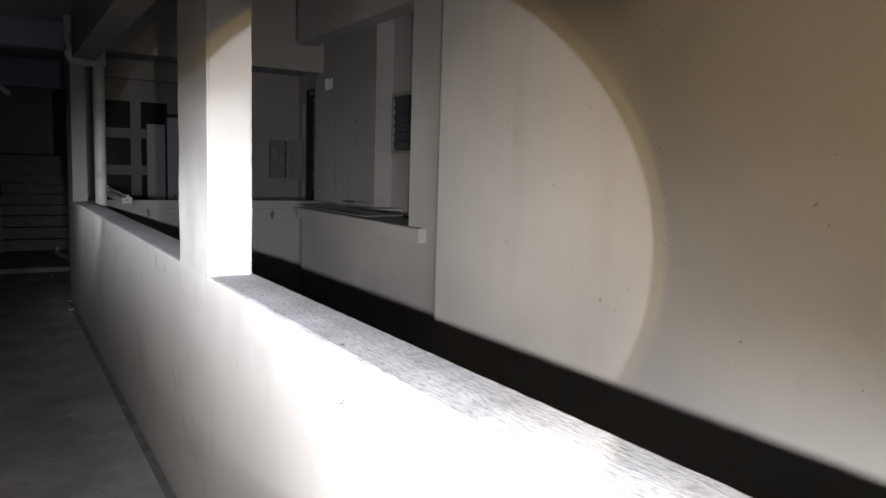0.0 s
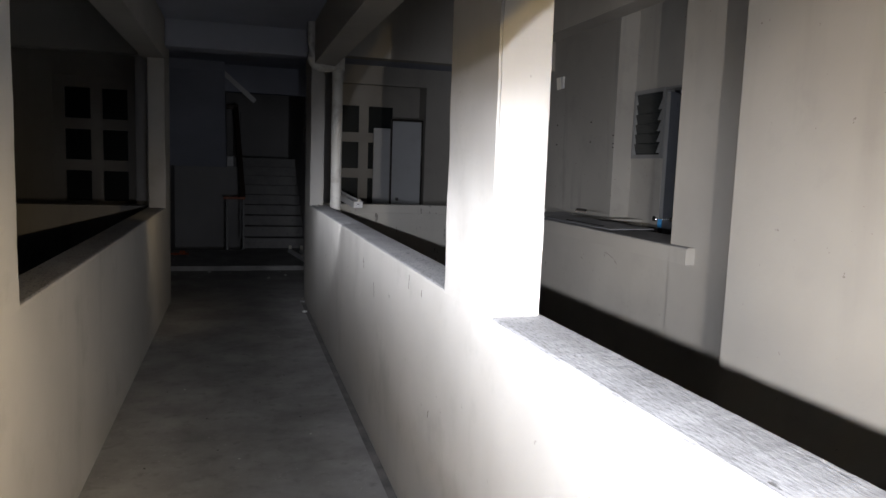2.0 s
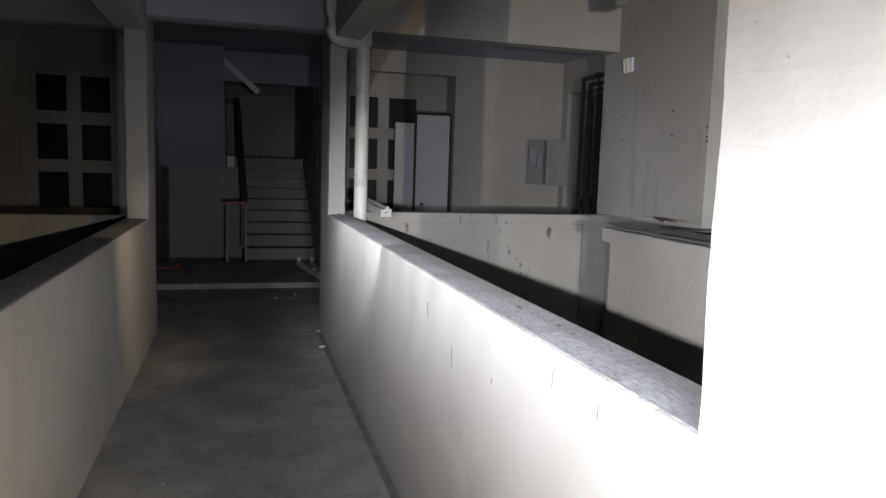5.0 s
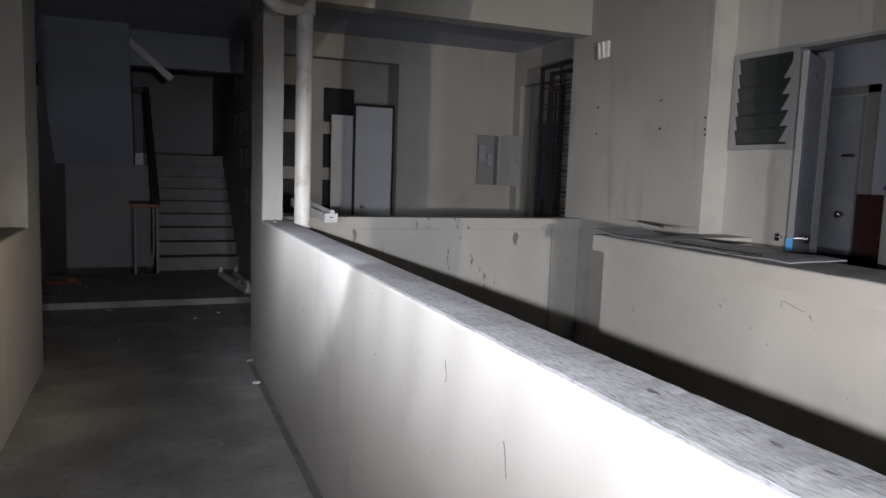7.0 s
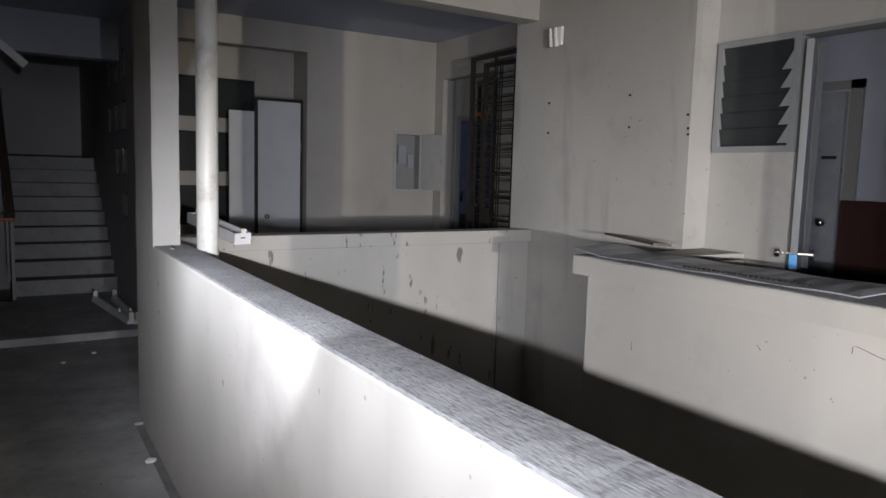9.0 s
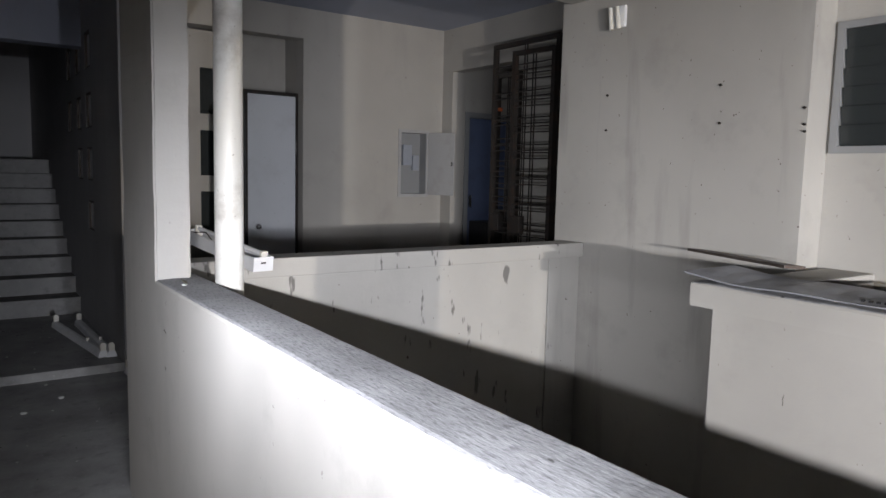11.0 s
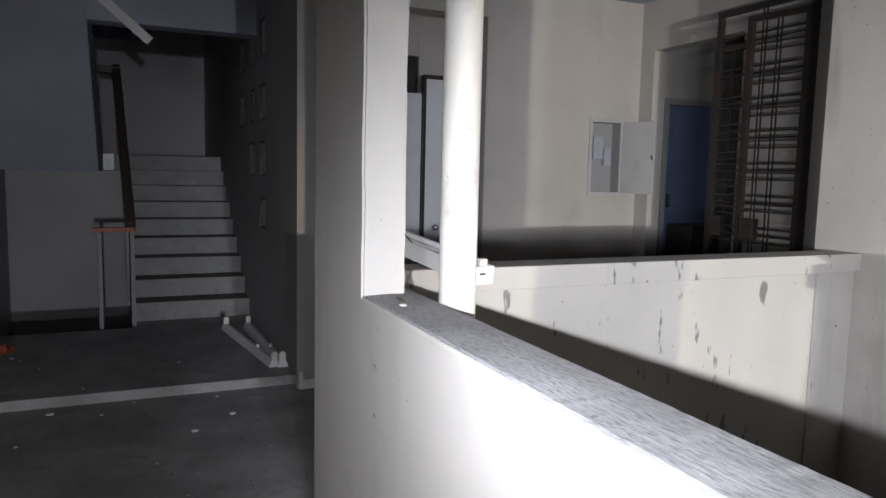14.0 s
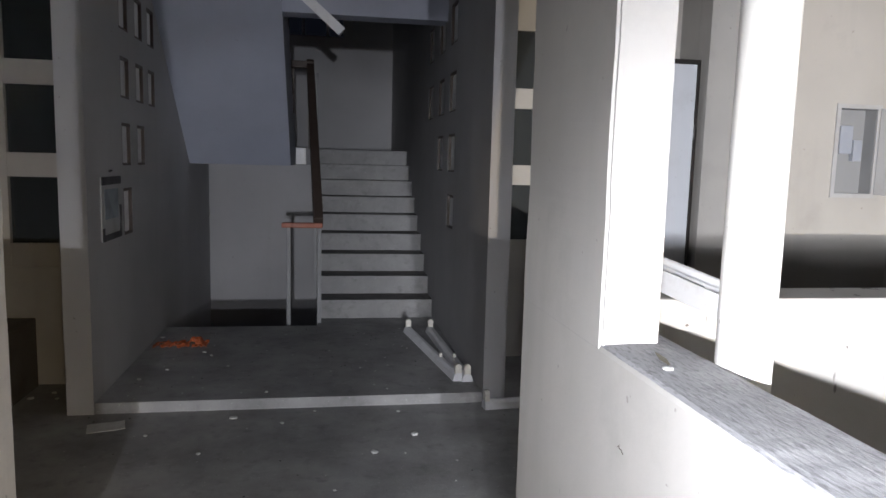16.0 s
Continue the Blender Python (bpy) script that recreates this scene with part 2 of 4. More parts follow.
def thing(name, base, label, category, group=""):
    ob = tagged(new(name), label, category, group)
    ob.empty_display_size = 0.1
    ob.location = base
    ORIGIN[ob] = Vector(base)
    return ob


def part(name, bm, mats, parent, label="", smooth=False):
    off = ORIGIN[parent]
    bmesh.ops.translate(bm, vec=-off, verts=bm.verts)
    ob = mesh_ob(name, bm, mats, smooth)
    ob.parent = parent
    ORIGIN[ob] = off
    if label:
        ob["label"] = label
    return ob


def structure(name, bm, mats, label, category, smooth=False):
    ob = tagged(mesh_ob(name, bm, mats, smooth), label, category, kind="structure")
    ORIGIN[ob] = Vector((0, 0, 0))
    return ob


def single(name, bm, mats, base, label, category, group="", smooth=False):
    bmesh.ops.translate(bm, vec=-Vector(base), verts=bm.verts)
    ob = mesh_ob(name, bm, mats, smooth)
    ob.location = base
    ORIGIN[ob] = Vector(base)
    return tagged(ob, label, category, group)


def holed(axis, at, thick, u0, u1, z0, z1, holes):
    """A wall with openings. axis 'x': its face lies at x = at and it runs along y; thick may be negative."""
    bm = bmesh.new()
    us = sorted({u0, u1, *(v for h in holes for v in h[:2])})
    zs = sorted({z0, z1, *(v for h in holes for v in h[2:])})
    solid = {}
    for i in range(len(us) - 1):
        for j in range(len(zs) - 1):
            cu, cz = (us[i] + us[i + 1]) / 2, (zs[j] + zs[j + 1]) / 2
            solid[i, j] = not any(h[0] < cu < h[1] and h[2] < cz < h[3] for h in holes)
    cache = {}

    def v(i, j, k):
        if (i, j, k) not in cache:
            d = at + thick * k
            cache[i, j, k] = bm.verts.new((d, us[i], zs[j]) if axis == "x" else (us[i], d, zs[j]))
        return cache[i, j, k]
    for (i, j), s in solid.items():
        if not s:
            continue
        for k in (0, 1):
            bm.faces.new([v(i, j, k), v(i + 1, j, k), v(i + 1, j + 1, k), v(i, j + 1, k)])
        for di, dj, a, b in ((-1, 0, (0, 0), (0, 1)), (1, 0, (1, 0), (1, 1)), (0, -1, (0, 0), (1, 0)), (0, 1, (0, 1), (1, 1))):
            if not solid.get((i + di, j + dj), False):
                p, q = (i + a[0], j + a[1]), (i + b[0], j + b[1])
                bm.faces.new([v(*p, 0), v(*q, 0), v(*q, 1), v(*p, 1)])
    return bm


def rough_bar(x0, x1, y0, y1, z0, z1, step=0.02, wobble=0.0012, round_=0.012):
    """A long plastered bar along y with worn, uneven arrises; the top faces take the second material."""
    bm = bmesh.new()
    r = round_
    prof = [(x0, z0), (x0, (z0 + z1) / 2), (x0, z1 - r), (x0 + 0.3 * r, z1 - 0.3 * r), (x0 + r, z1), ((x0 + x1) / 2, z1 + 0.002),
            (x1 - r, z1), (x1 - 0.3 * r, z1 - 0.3 * r), (x1, z1 - r), (x1, (z0 + z1) / 2), (x1, z0)]
    n = max(2, int((y1 - y0) / step))
    rows = []
    for k in range(n + 1):
        y = y0 + (y1 - y0) * k / n
        row = []
        for i, (x, z) in enumerate(prof):
            w = wobble if 3 <= i <= 7 else 0
            p = Vector((x * 9, y * 34, z * 9))
            row.append(bm.verts.new((x + w * noise.noise(p), y, z + w * noise.noise(p + Vector((7, 3, 1))))))
        rows.append(row)
    for a, b in zip(rows, rows[1:]):
        for i in range(len(prof) - 1):
            f = bm.faces.new((a[i], a[i + 1], b[i + 1], b[i]))
            f.material_index = 1 if 3 <= i <= 6 else 0
        bm.faces.new((a[-1], a[0], b[0], b[-1]))
    bm.faces.new(rows[0])
    bm.faces.new(rows[-1][::-1])
    return bm


# ---- the corridor ----
structure("floor", boxes((-0.90, 0.56, -4.0, 8.17, -0.15, 0.0), (-0.90, 0.75, 8.17, 8.42, -0.15, -0.001), (-4.3, 4.2, 8.42, 12.1, -0.15, -0.001)), FLOOR,
          "grey worn cement screed floor of the open corridor", "floor")
structure("floor_channel", boxes((0.561, 0.62, -4.0, 8.169, -0.15, -0.016)), TREAD, "rough dark dirt-filled channel along the parapet", "floor channel")
structure("ground", boxes((-60, 60, -60, 60, -3.4, -3.2)), GROUND, "dark bare ground of the yard below", "ground")
PR = ((0.607, 0.785, 1.04), (-0.905, -0.735, 0.985))
for nm, (x0, x1, h) in zip(("parapet_right", "parapet_left"), PR):
    parapet = structure(nm, rough_bar(x0, x1, -4.0, 8.30, -0.6, h), (PARAPET, CAP), "cream plastered parapet with a rough grey top", "parapet")
    if nm == "parapet_right":
        parapet_right = parapet


def pillar(x0, x1, y0, y1, z0, z1):
    bm = bmesh.new()
    box(bm, x0, x1, y0, y1, z0, z1)
    bmesh.ops.subdivide_edges(bm, edges=[e for e in bm.edges if abs(e.verts[0].co.z - e.verts[1].co.z) > 0.5], cuts=40)
    bmesh.ops.bevel(bm, geom=[e for e in bm.edges if abs(e.verts[0].co.z - e.verts[1].co.z) > 0.01 and len(e.link_faces) == 2
                              and e.calc_face_angle(0) > 1], offset=0.007, segments=2, affect="EDGES")
    for v in bm.verts:
        p = v.co * 5
        v.co.x += 0.003 * noise.noise(p) + 0.0012 * noise.noise(p * 7)
        v.co.y += 0.003 * noise.noise(p + Vector((5, 5, 5))) + 0.0012 * noise.noise(p * 7 + Vector((9, 2, 5)))
    return bm


for i, (x0, x1, y0, y1, h) in enumerate(((0.6065, 0.762, 2.534, 3.0, 1.03), (0.6065, 0.736, 7.74, 8.299, 1.03), (0.604, 0.762, -2.9, -2.4, 1.03),
                                      (-0.88, -0.732, 2.70, 3.13, 0.975), (-0.88, -0.732, 7.80, 8.3, 0.975), (-0.88, -0.732, -2.9, -2.4, 0.975))):
    structure("pillar_%d" % (i + 1), pillar(x0, x1, y0, y1, h, 2.37), PARAPET, "cream plastered square concrete pillar on the parapet", "pillar")
for i, (x0, x1) in enumerate(((0.60, 0.80), (-0.93, -0.73))):
    structure("edge_beam_%d" % (i + 1), boxes((x0, x1, -4.0, 8.3, 2.365, 2.74)), CREAM, "cream plastered edge beam", "beam")
structure("beam_cross", boxes((-0.73, 0.60, 7.86, 8.1, 2.49, 2.74)), WHITE, "pale painted cross beam", "beam")
structure("ceiling", boxes((-0.95, 0.82, -4.0, 8.3, 2.74, 2.9)), WHITE, "pale bluish painted concrete ceiling", "ceiling")
structure("wall_behind", boxes((-0.95, 0.85, -4.2, -4.0, -0.2, 2.9)), CREAM, "plain cream wall closing the corridor", "wall")

# ---- the block beyond the yard ----
structure("wall_near_block", boxes((2.08, 2.3, -6.0, 3.40, -3.2, 4.5), (2.3, 3.7, 3.1, 3.40, -3.2, 4.5)), CREAM, "cream plastered wall with stains", "wall")
structure("wall_bay", boxes((2.5, 2.68, 3.40, 4.47, -3.2, 4.5)), CREAM, "cream plastered wall beside the balcony", "wall")
structure("wall_bay_upper", boxes((2.5, 2.68, 4.47, 6.75, 2.62, 4.5)), CREAM, "cream plastered wall above the balcony", "wall")
structure("balcony_floor", boxes((2.5, 3.6, 3.5, 6.75, -0.15, 0.0)), FLOOR, "grey cement balcony floor", "floor")
balcony_wall = structure("balcony_parapet", boxes((2.54, 2.69, 4.47, 6.70, -3.2, 0.935), (2.69, 3.6, 6.55, 6.70, -3.2, 0.935)), CREAM,
          "cream plastered balcony parapet", "parapet")
WX = 3.4
WR = 3.6
structure("wall_yard_recessed", holed("x", WR, 0.06, 3.4, 6.83, -3.2, 4.5, [(6.325, 6.80, 1.61, 2.24), (5.62, 6.302, 0.0, 2.235), (4.85, 5.43, 1.15, 2.05)]), STAINED,
          "cream plastered wall with a door and windows", "wall")
structure("wall_yard", holed("x", WX, 0.35, 6.83, 8.53, -3.2, 4.5, []), STAINED,
          "cream plastered wall with grey runs and nail holes", "wall")

# ---- the lobby ----
structure("cross_wall", boxes((0.736, 3.125, 8.29, 8.42, -3.2, 0.935), (3.131, 3.4, 8.286, 8.42, -3.2, 0.935), (0.736, 3.4, 8.255, 8.43, 0.936, 1.03), bevel=0.006), (DRIPS,),
          "cream plastered low wall with black drip marks", "wall")
structure("cross_wall_left", boxes((-4.3, -0.88, 8.29, 8.42, -3.2, 0.97)), (STAINED,), "cream plastered low wall", "wall")
structure("beam_yard", boxes((0.80, 3.4, 8.27, 8.45, 2.585, 4.5), (-4.3, -0.93, 8.27, 8.45, 2.45, 4.5)), CREAM, "cream plastered beam over the lobby opening", "beam")
structure("ceiling_lobby", boxes((-4.3, 5.6, 8.3, 12.0, 2.86, 3.0)), WHITE, "pale bluish lobby ceiling", "ceiling")
structure("wall_lobby_back", holed("y", 10.89, 0.15, 1.105, 4.07, 0, 2.86, [(1.105, 2.58, 0.0, 2.60), (3.575, 3.90, 1.238, 1.863)]), CREAM,
          "cream plastered lobby wall", "wall")
structure("wall_lobby_side", boxes((4.07, 4.2, 10.72, 11.04, 0, 2.86), (4.07, 4.2, 8.45, 10.72, 2.45, 2.86), (4.07, 4.2, 8.2, 9.76, 0, 2.45)), CREAM,
          "cream plastered side wall with an opening", "wall")
structure("wall_lobby_back_left", holed("y", 10.89, 0.15, -4.3, -1.306, 0, 2.86, [(-2.36, -1.33, 0.72, 2.46)]), CREAM, "cream plastered lobby wall", "wall")
structure("wall_lobby_left", boxes((-4.45, -4.3, 8.27, 12.1, -3.2, 4.5)), CREAM, "cream plastered end wall", "wall")

# ---- the stairwell ----
holesR = [(y0, y0 + 0.27, z0, z1) for y0, rows in ((11.48, (0, 1, 2, 3)), (12.0, (0, 1, 2)), (12.57, (0, 1)))
          for r, (z0, z1) in enumerate(((2.26, 2.56), (1.77, 2.06), (1.33, 1.61), (0.91, 1.16))) if r in rows]
holesL = [(y0, y0 + 0.20, z0, z1) for y0, rows in ((11.02, (0, 1, 2, 3)), (11.38, (0, 1, 2)), (11.71, (0, 1)))
          for r, (z0, z1) in enumerate(((2.15, 2.41), (1.74, 1.99), (1.33, 1.59), (0.90, 1.19))) if r in rows]
stairR = structure("wall_stair_right", holed("x", 0.975, 0.13, 10.33, 16.6, -3.2, 4.5, holesR), GREYWALL, "grey painted stair wall with rectangular niches", "wall")
stairL = structure("wall_stair_left", holed("x", -1.17, -0.136, 10.33, 16.6, -3.2, 4.5, holesL), GREYWALL, "grey painted stair wall with rectangular niches", "wall")
structure("wall_stair_back", holed("y", 16.5, 0.15, -1.17, 0.975, -3.2, 4.5, [(-0.45, 0.30, 3.06, 3.6)]), GREYWALL, "grey painted stairwell back wall", "wall")
structure("landing", boxes((-1.17, 0.975, 10.34, 12.1, -0.15, 0.06), (0.0, 0.975, 12.1, 12.36, -0.15, 0.06), bevel=0.004), FLOOR, "grey cement landing one low step up", "landing")
structure("beam_stair", boxes((-1.17, 0.975, 11.9, 12.1, 2.47, 2.86)), WHITE, "white painted beam over the stair", "beam")
structure("landing_upper", boxes((-1.17, -0.02, 14.52, 16.5, 1.33, 1.508), (-0.02, 0.975, 14.8, 16.5, 1.33, 1.508)), STEP, "concrete half landing", "landing")
structure("wall_under_landing", boxes((-1.17, -0.02, 14.3, 14.45, -3.2, 1.33)), GREYWALL, "grey painted wall under the half landing", "wall")
structure("ceiling_stair", boxes((-1.3, 1.1, 12.0, 16.65, 4.5, 4.6)), WHITE, "stairwell ceiling", "ceiling")
H, G, Y0, Z0 = 0.161, 0.27, 12.36, 0.06
flight = structure("stair_flight", boxes((0.0, 0.975, Y0, Y0 + 0.05, Z0 - 0.3, Z0)), STEP, "concrete stair flight going up", "stairs")
for k in range(9):
    bm = boxes((0.0, 0.972, Y0 + k * G, Y0 + (k + 1) * G + 0.02, Z0 + k * H - 0.12, Z0 + (k + 1) * H - 0.03))
    box(bm, -0.012, 0.972, Y0 + k * G - 0.018, Y0 + (k + 1) * G, Z0 + (k + 1) * H - 0.03, Z0 + (k + 1) * H, bevel=0.004)
    for f in bm.faces:
        f.material_index = 1 if f.calc_center_median().z > Z0 + (k + 1) * H - 0.001 else 0
    s = mesh_ob("step", bm, (STEP, TREAD))
    s.parent = flight
# upper flight, coming back over the stairwell
bm = bmesh.new()
prof = [(13.2, 1.33), (14.52, 1.33), (14.52, 1.51)]
for k in range(9):
    prof += [(14.25 - k * 0.25, 1.51 + k * 0.17), (14.25 - k * 0.25, 1.51 + (k + 1) * 0.17)]
prof += [(11.9, 3.04), (11.6, 3.04), (11.6, 2.72)]
fr = [bm.verts.new((-1.168, y, z)) for y, z in prof]
bk = [bm.verts.new((-0.265, y, z)) for y, z in prof]
bm.faces.new(fr)
bm.faces.new(bk[::-1])
for i in range(len(prof)):
    j = (i + 1) % len(prof)
    bm.faces.new((fr[i], bk[i], bk[j], fr[j]))
upper = structure("stair_flight_upper", bm, WHITE, "white painted underside of the upper stair flight", "stairs")

part("stringer_end", boxes((-0.30, -0.155, 14.38, 14.46, 1.335, 1.515), bevel=0.006), BATTEN, upper, "white painted block at the foot of the upper flight")

# ---- openings of the block beyond the yard ----


def frame_bars(axis, at, depth, u0, u1, z0, z1, w):
    """Four bars round an opening, standing proud of the wall's face."""
    sp = [(u0 - w, u0, z0 - w, z1 + w), (u1, u1 + w, z0 - w, z1 + w), (u0, u1, z1, z1 + w), (u0, u1, z0 - w, z0)]
    bm = bmesh.new()
    for a, b, c, d in sp:
        if axis == "x":
            box(bm, at, at + depth, a, b, c, d)
        else:
            box(bm, a, b, at, at + depth, c, d)
    return bm


bm = rough_bar(2.44, 2.86, 4.225, 6.80, 0.936, 1.036, 0.1, 0.004, 0.014)
for v in bm.verts:
    v.co.x += 0.032 * (v.co.y - 4.225)
coping = single("balcony_coping", bm, (CREAM, CAP), (2.6, 5.5, 0.936),
                "cream plastered coping slab with a grey worn top", "coping")
win = tagged(new("window_1"), "grey framed louvre window with dusty glass slats", "window", kind="structure")
ORIGIN[win] = Vector((0, 0, 0))
part("window_frame", frame_bars("x", WR - 0.02, 0.10, 6.335, 6.775, 1.64, 2.205, 0.035), FRAMEGREY, win)
for k in range(6):
    z = 1.69 + k * 0.092
    bm = boxes((WR - 0.003, WR + 0.003, 6.34, 6.77, z - 0.052, z + 0.052))
    bmesh.ops.rotate(bm, cent=(WR, 6.55, z), matrix=Matrix.Rotation(radians(-14), 3, "Y"), verts=bm.verts)
    part("glass_slat", bm, GLASS, win)
for k in range(5):
    z = 1.70 + k * 0.098
    bm = bmesh.new()
    tri = [(6.336, z - 0.045), (6.395, z - 0.045), (6.336, z + 0.05)]
    lo = [bm.verts.new((WR - 0.019, y, c)) for y, c in tri]
    hi = [bm.verts.new((WR - 0.015, y, c)) for y, c in tri]
    bm.faces.new(lo)
    bm.faces.new(hi[::-1])
    for a in range(3):
        b = (a + 1) % 3
        bm.faces.new((lo[a], hi[a], hi[b], lo[b]))
    part("slat_clip", bm, CLIP, win, "pale aluminium clip")
win2 = tagged(new("window_2"), "grey framed louvre window with an iron guard", "window", kind="structure")
ORIGIN[win2] = Vector((0, 0, 0))
part("window_frame", frame_bars("x", WR - 0.03, 0.12, 4.90, 5.38, 1.20, 2.0, 0.05), FRAMEGREY, win2)
for k in range(9):
    z = 1.25 + k * 0.088
    bm = boxes((WR + 0.06, WR + 0.066, 4.905, 5.375, z - 0.05, z + 0.05))
    bmesh.ops.rotate(bm, cent=(WR + 0.063, 5.14, z), matrix=Matrix.Rotation(radians(38), 3, "Y"), verts=bm.verts)
    part("glass_slat", bm, GLASS, win2)
for k in range(5):
    part("guard_bar", rod(bmesh.new(), (WR - 0.005, 4.96 + k * 0.09, 1.2), (WR - 0.005, 4.96 + k * 0.09, 2.0), 0.006, 6), IRON, win2)
mb = thing("meter_box", (3.51, 5.42, 2.11), "black metal box on the plastered wall", "meter box")
part("case", boxes((3.48, 3.598, 5.25, 5.57, 2.11, 2.44), bevel=0.008), BLACK, mb)
part("lid", boxes((3.468, 3.48, 5.27, 5.55, 2.14, 2.42), bevel=0.004), DOORGREY, mb)
bm = bmesh.new()
sweep(bm, [(3.585, 5.52 + 0.01 * math.sin(k), 2.08 - 0.028 * k) if k < 16 else (3.585, 5.52 + (k - 15) * 0.017, 1.632 - (k - 15) * 0.028) for k in range(25)], 0.006, 6)
cab = single("cable", bm, BLACK, (3.585, 5.52, 1.4), "thin black cable hanging down the wall", "cable", "hanging cables")
copy_thing(cab, pose(3.583, 5.485, 1.42, 0, 0, 1.5))

doorw = tagged(new("door_1"), "grey door frame with its door standing open", "door", kind="structure")
ORIGIN[doorw] = Vector((0, 0, 0))
part("door_frame", boxes((WR - 0.015, WR + 0.13, 5.62, 5.665, 0, 2.235), (WR - 0.015, WR + 0.13, 5.665, 6.30, 2.215, 2.235),
                        (4.025, 4.08, 6.46, 6.54, 0, 2.26)), FRAMEGREY, doorw)
leafm = Matrix.Translation((4.02, 6.487, 0)) @ Matrix.Rotation(math.atan2(-0.237, -0.43), 4, "Z")
bm = boxes((0.0, 0.494, -0.018, 0.018, 0.02, 2.19), bevel=0.003)
bmesh.ops.transform(bm, matrix=leafm, verts=bm.verts)
leaf = part("door_leaf", bm, DOORGREY, doorw, "grey painted door leaf with a pale worn edge")
bm = boxes((0.4945, 0.497, -0.016, 0.016, 0.03, 2.18))
bmesh.ops.transform(bm, matrix=leafm, verts=bm.verts)
part("edge_strip", bm, FRAMEGREY, leaf)
bm = bmesh.new()
rod(bm, (0.44, -0.075, 1.06), (0.44, 0.075, 1.06), 0.011, 10)
rod(bm, (0.44, -0.095, 1.06), (0.44, -0.07, 1.06), 0.028, 12)
rod(bm, (0.44, 0.07, 1.06), (0.44, 0.095, 1.06), 0.028, 12)
bmesh.ops.transform(bm, matrix=leafm, verts=bm.verts)
part("door_knob", bm, STEEL, leaf, "chrome knobs", True)
bm = boxes((0.4975, 0.512, -0.02, 0.02, 0.985, 1.06), bevel=0.004)
bmesh.ops.transform(bm, matrix=leafm, verts=bm.verts)
part("padlock", bm, BLUELOCK, leaf, "bright blue lock plate")
bm = bmesh.new()
for z in (0.3, 1.1, 1.9):
    rod(bm, (0.0, -0.028, z - 0.05), (0.0, -0.028, z + 0.05), 0.009, 8)
bmesh.ops.transform(bm, matrix=leafm, verts=bm.verts)
part("hinge", bm, STEEL, leaf, "steel hinges")

# the room behind that door
structure("wall_inner_room", boxes((4.60, 4.70, 5.0, 7.7, 0, 2.8), (3.66, 4.60, 7.6, 7.7, 0, 2.8), (3.66, 4.60, 5.0, 5.1, 0, 2.8)), WHITE, "pale bluish painted wall of the inner room", "wall")
structure("ceiling_inner", boxes((3.66, 4.70, 5.0, 7.7, 2.8, 2.9)), WHITE, "pale ceiling of the inner room", "ceiling")
structure("floor_inner", boxes((3.602, 4.70, 3.4, 8.2, -0.15, -0.002)), FLOOR, "cement floor of the inner room", "floor")
din = tagged(new("door_2"), "dark grey scuffed flush door, shut", "door", kind="structure")
ORIGIN[din] = Vector((0, 0, 0))
dl = part("door_leaf", boxes((4.560, 4.595, 6.59, 7.17, 0.01, 2.03), bevel=0.003), DOORGREY, din)
part("door_frame", boxes((4.575, 4.599, 7.17, 7.22, 0, 2.10), (4.575, 4.599, 6.49, 6.57, 0, 2.10), (4.575, 4.599, 6.49, 7.22, 2.045, 2.10)), FRAMEGREY, din)
bm = rod(bmesh.new(), (4.550, 6.65, 1.19), (4.500, 6.65, 1.19), 0.012)
bmesh.ops.create_uvsphere(bm, u_segments=12, v_segments=8, radius=0.03, matrix=Matrix.Translation((4.495, 6.65, 1.19)))
part("door_knob", bm, STEEL, dl, "chrome ball knob", True)
part("bolt", boxes((4.548, 4.561, 6.61, 6.71, 1.60, 1.62)), STEEL, dl)
single("hanging_cloth", boxes((4.540, 4.570, 6.09, 6.56, 0.02, 1.34), bevel=0.008), DARKCLOTH, (4.550, 6.29, 0.02), "maroon cloth hanging against the inner wall", "cloth")

# sheet lying on the balcony coping
bm = bmesh.new()
n = 26
rowa, rowb, rowc = [], [], []
for k in range(n + 1):
    y = 5.36 + 1.52 * k / n
    z = 1.043 + 0.003 * math.sin(k * 0.8) + (0.02 * max(0, (k - 20) / 6) ** 2)
    rowa.append(bm.verts.new((2.58, y, z)))
    rowb.append(bm.verts.new((2.74, y, z + 0.004 + 0.004 * (k % 2))))
    rowc.append(bm.verts.new((2.95, y, z + 0.006)))
for k in range(n):
    bm.faces.new((rowa[k], rowa[k + 1], rowb[k + 1], rowb[k]))
    bm.faces.new((rowb[k], rowb[k + 1], rowc[k + 1], rowc[k]))
ext = bmesh.ops.extrude_face_region(bm, geom=list(bm.faces))
bmesh.ops.translate(bm, vec=(0, 0, -0.006), verts=[v for v in ext["geom"] if isinstance(v, bmesh.types.BMVert)])
sheet = single("metal_sheet", bm, SHEET, (2.7, 6.0, 1.037), "bent grey metal sheet lying on the balcony coping", "metal sheet")
bm = boxes((-0.45, 0.45, -0.05, 0.05, 0.0, 0.014), bevel=0.002)
bmesh.ops.transform(bm, matrix=pose(3.18, 7.0, 1.075, 3, 1.5, 62), verts=bm.verts)
single("wood_plank", bm, WOODDARK, (3.18, 7.0, 1.06), "thin dark wooden plank across the balcony corner", "plank")
# post that carries the plank, at the balcony's corner return
part("coping_return", boxes((2.95, 3.597, 6.55, 6.78, 0.937, 1.034), bevel=0.008), CREAM, coping)

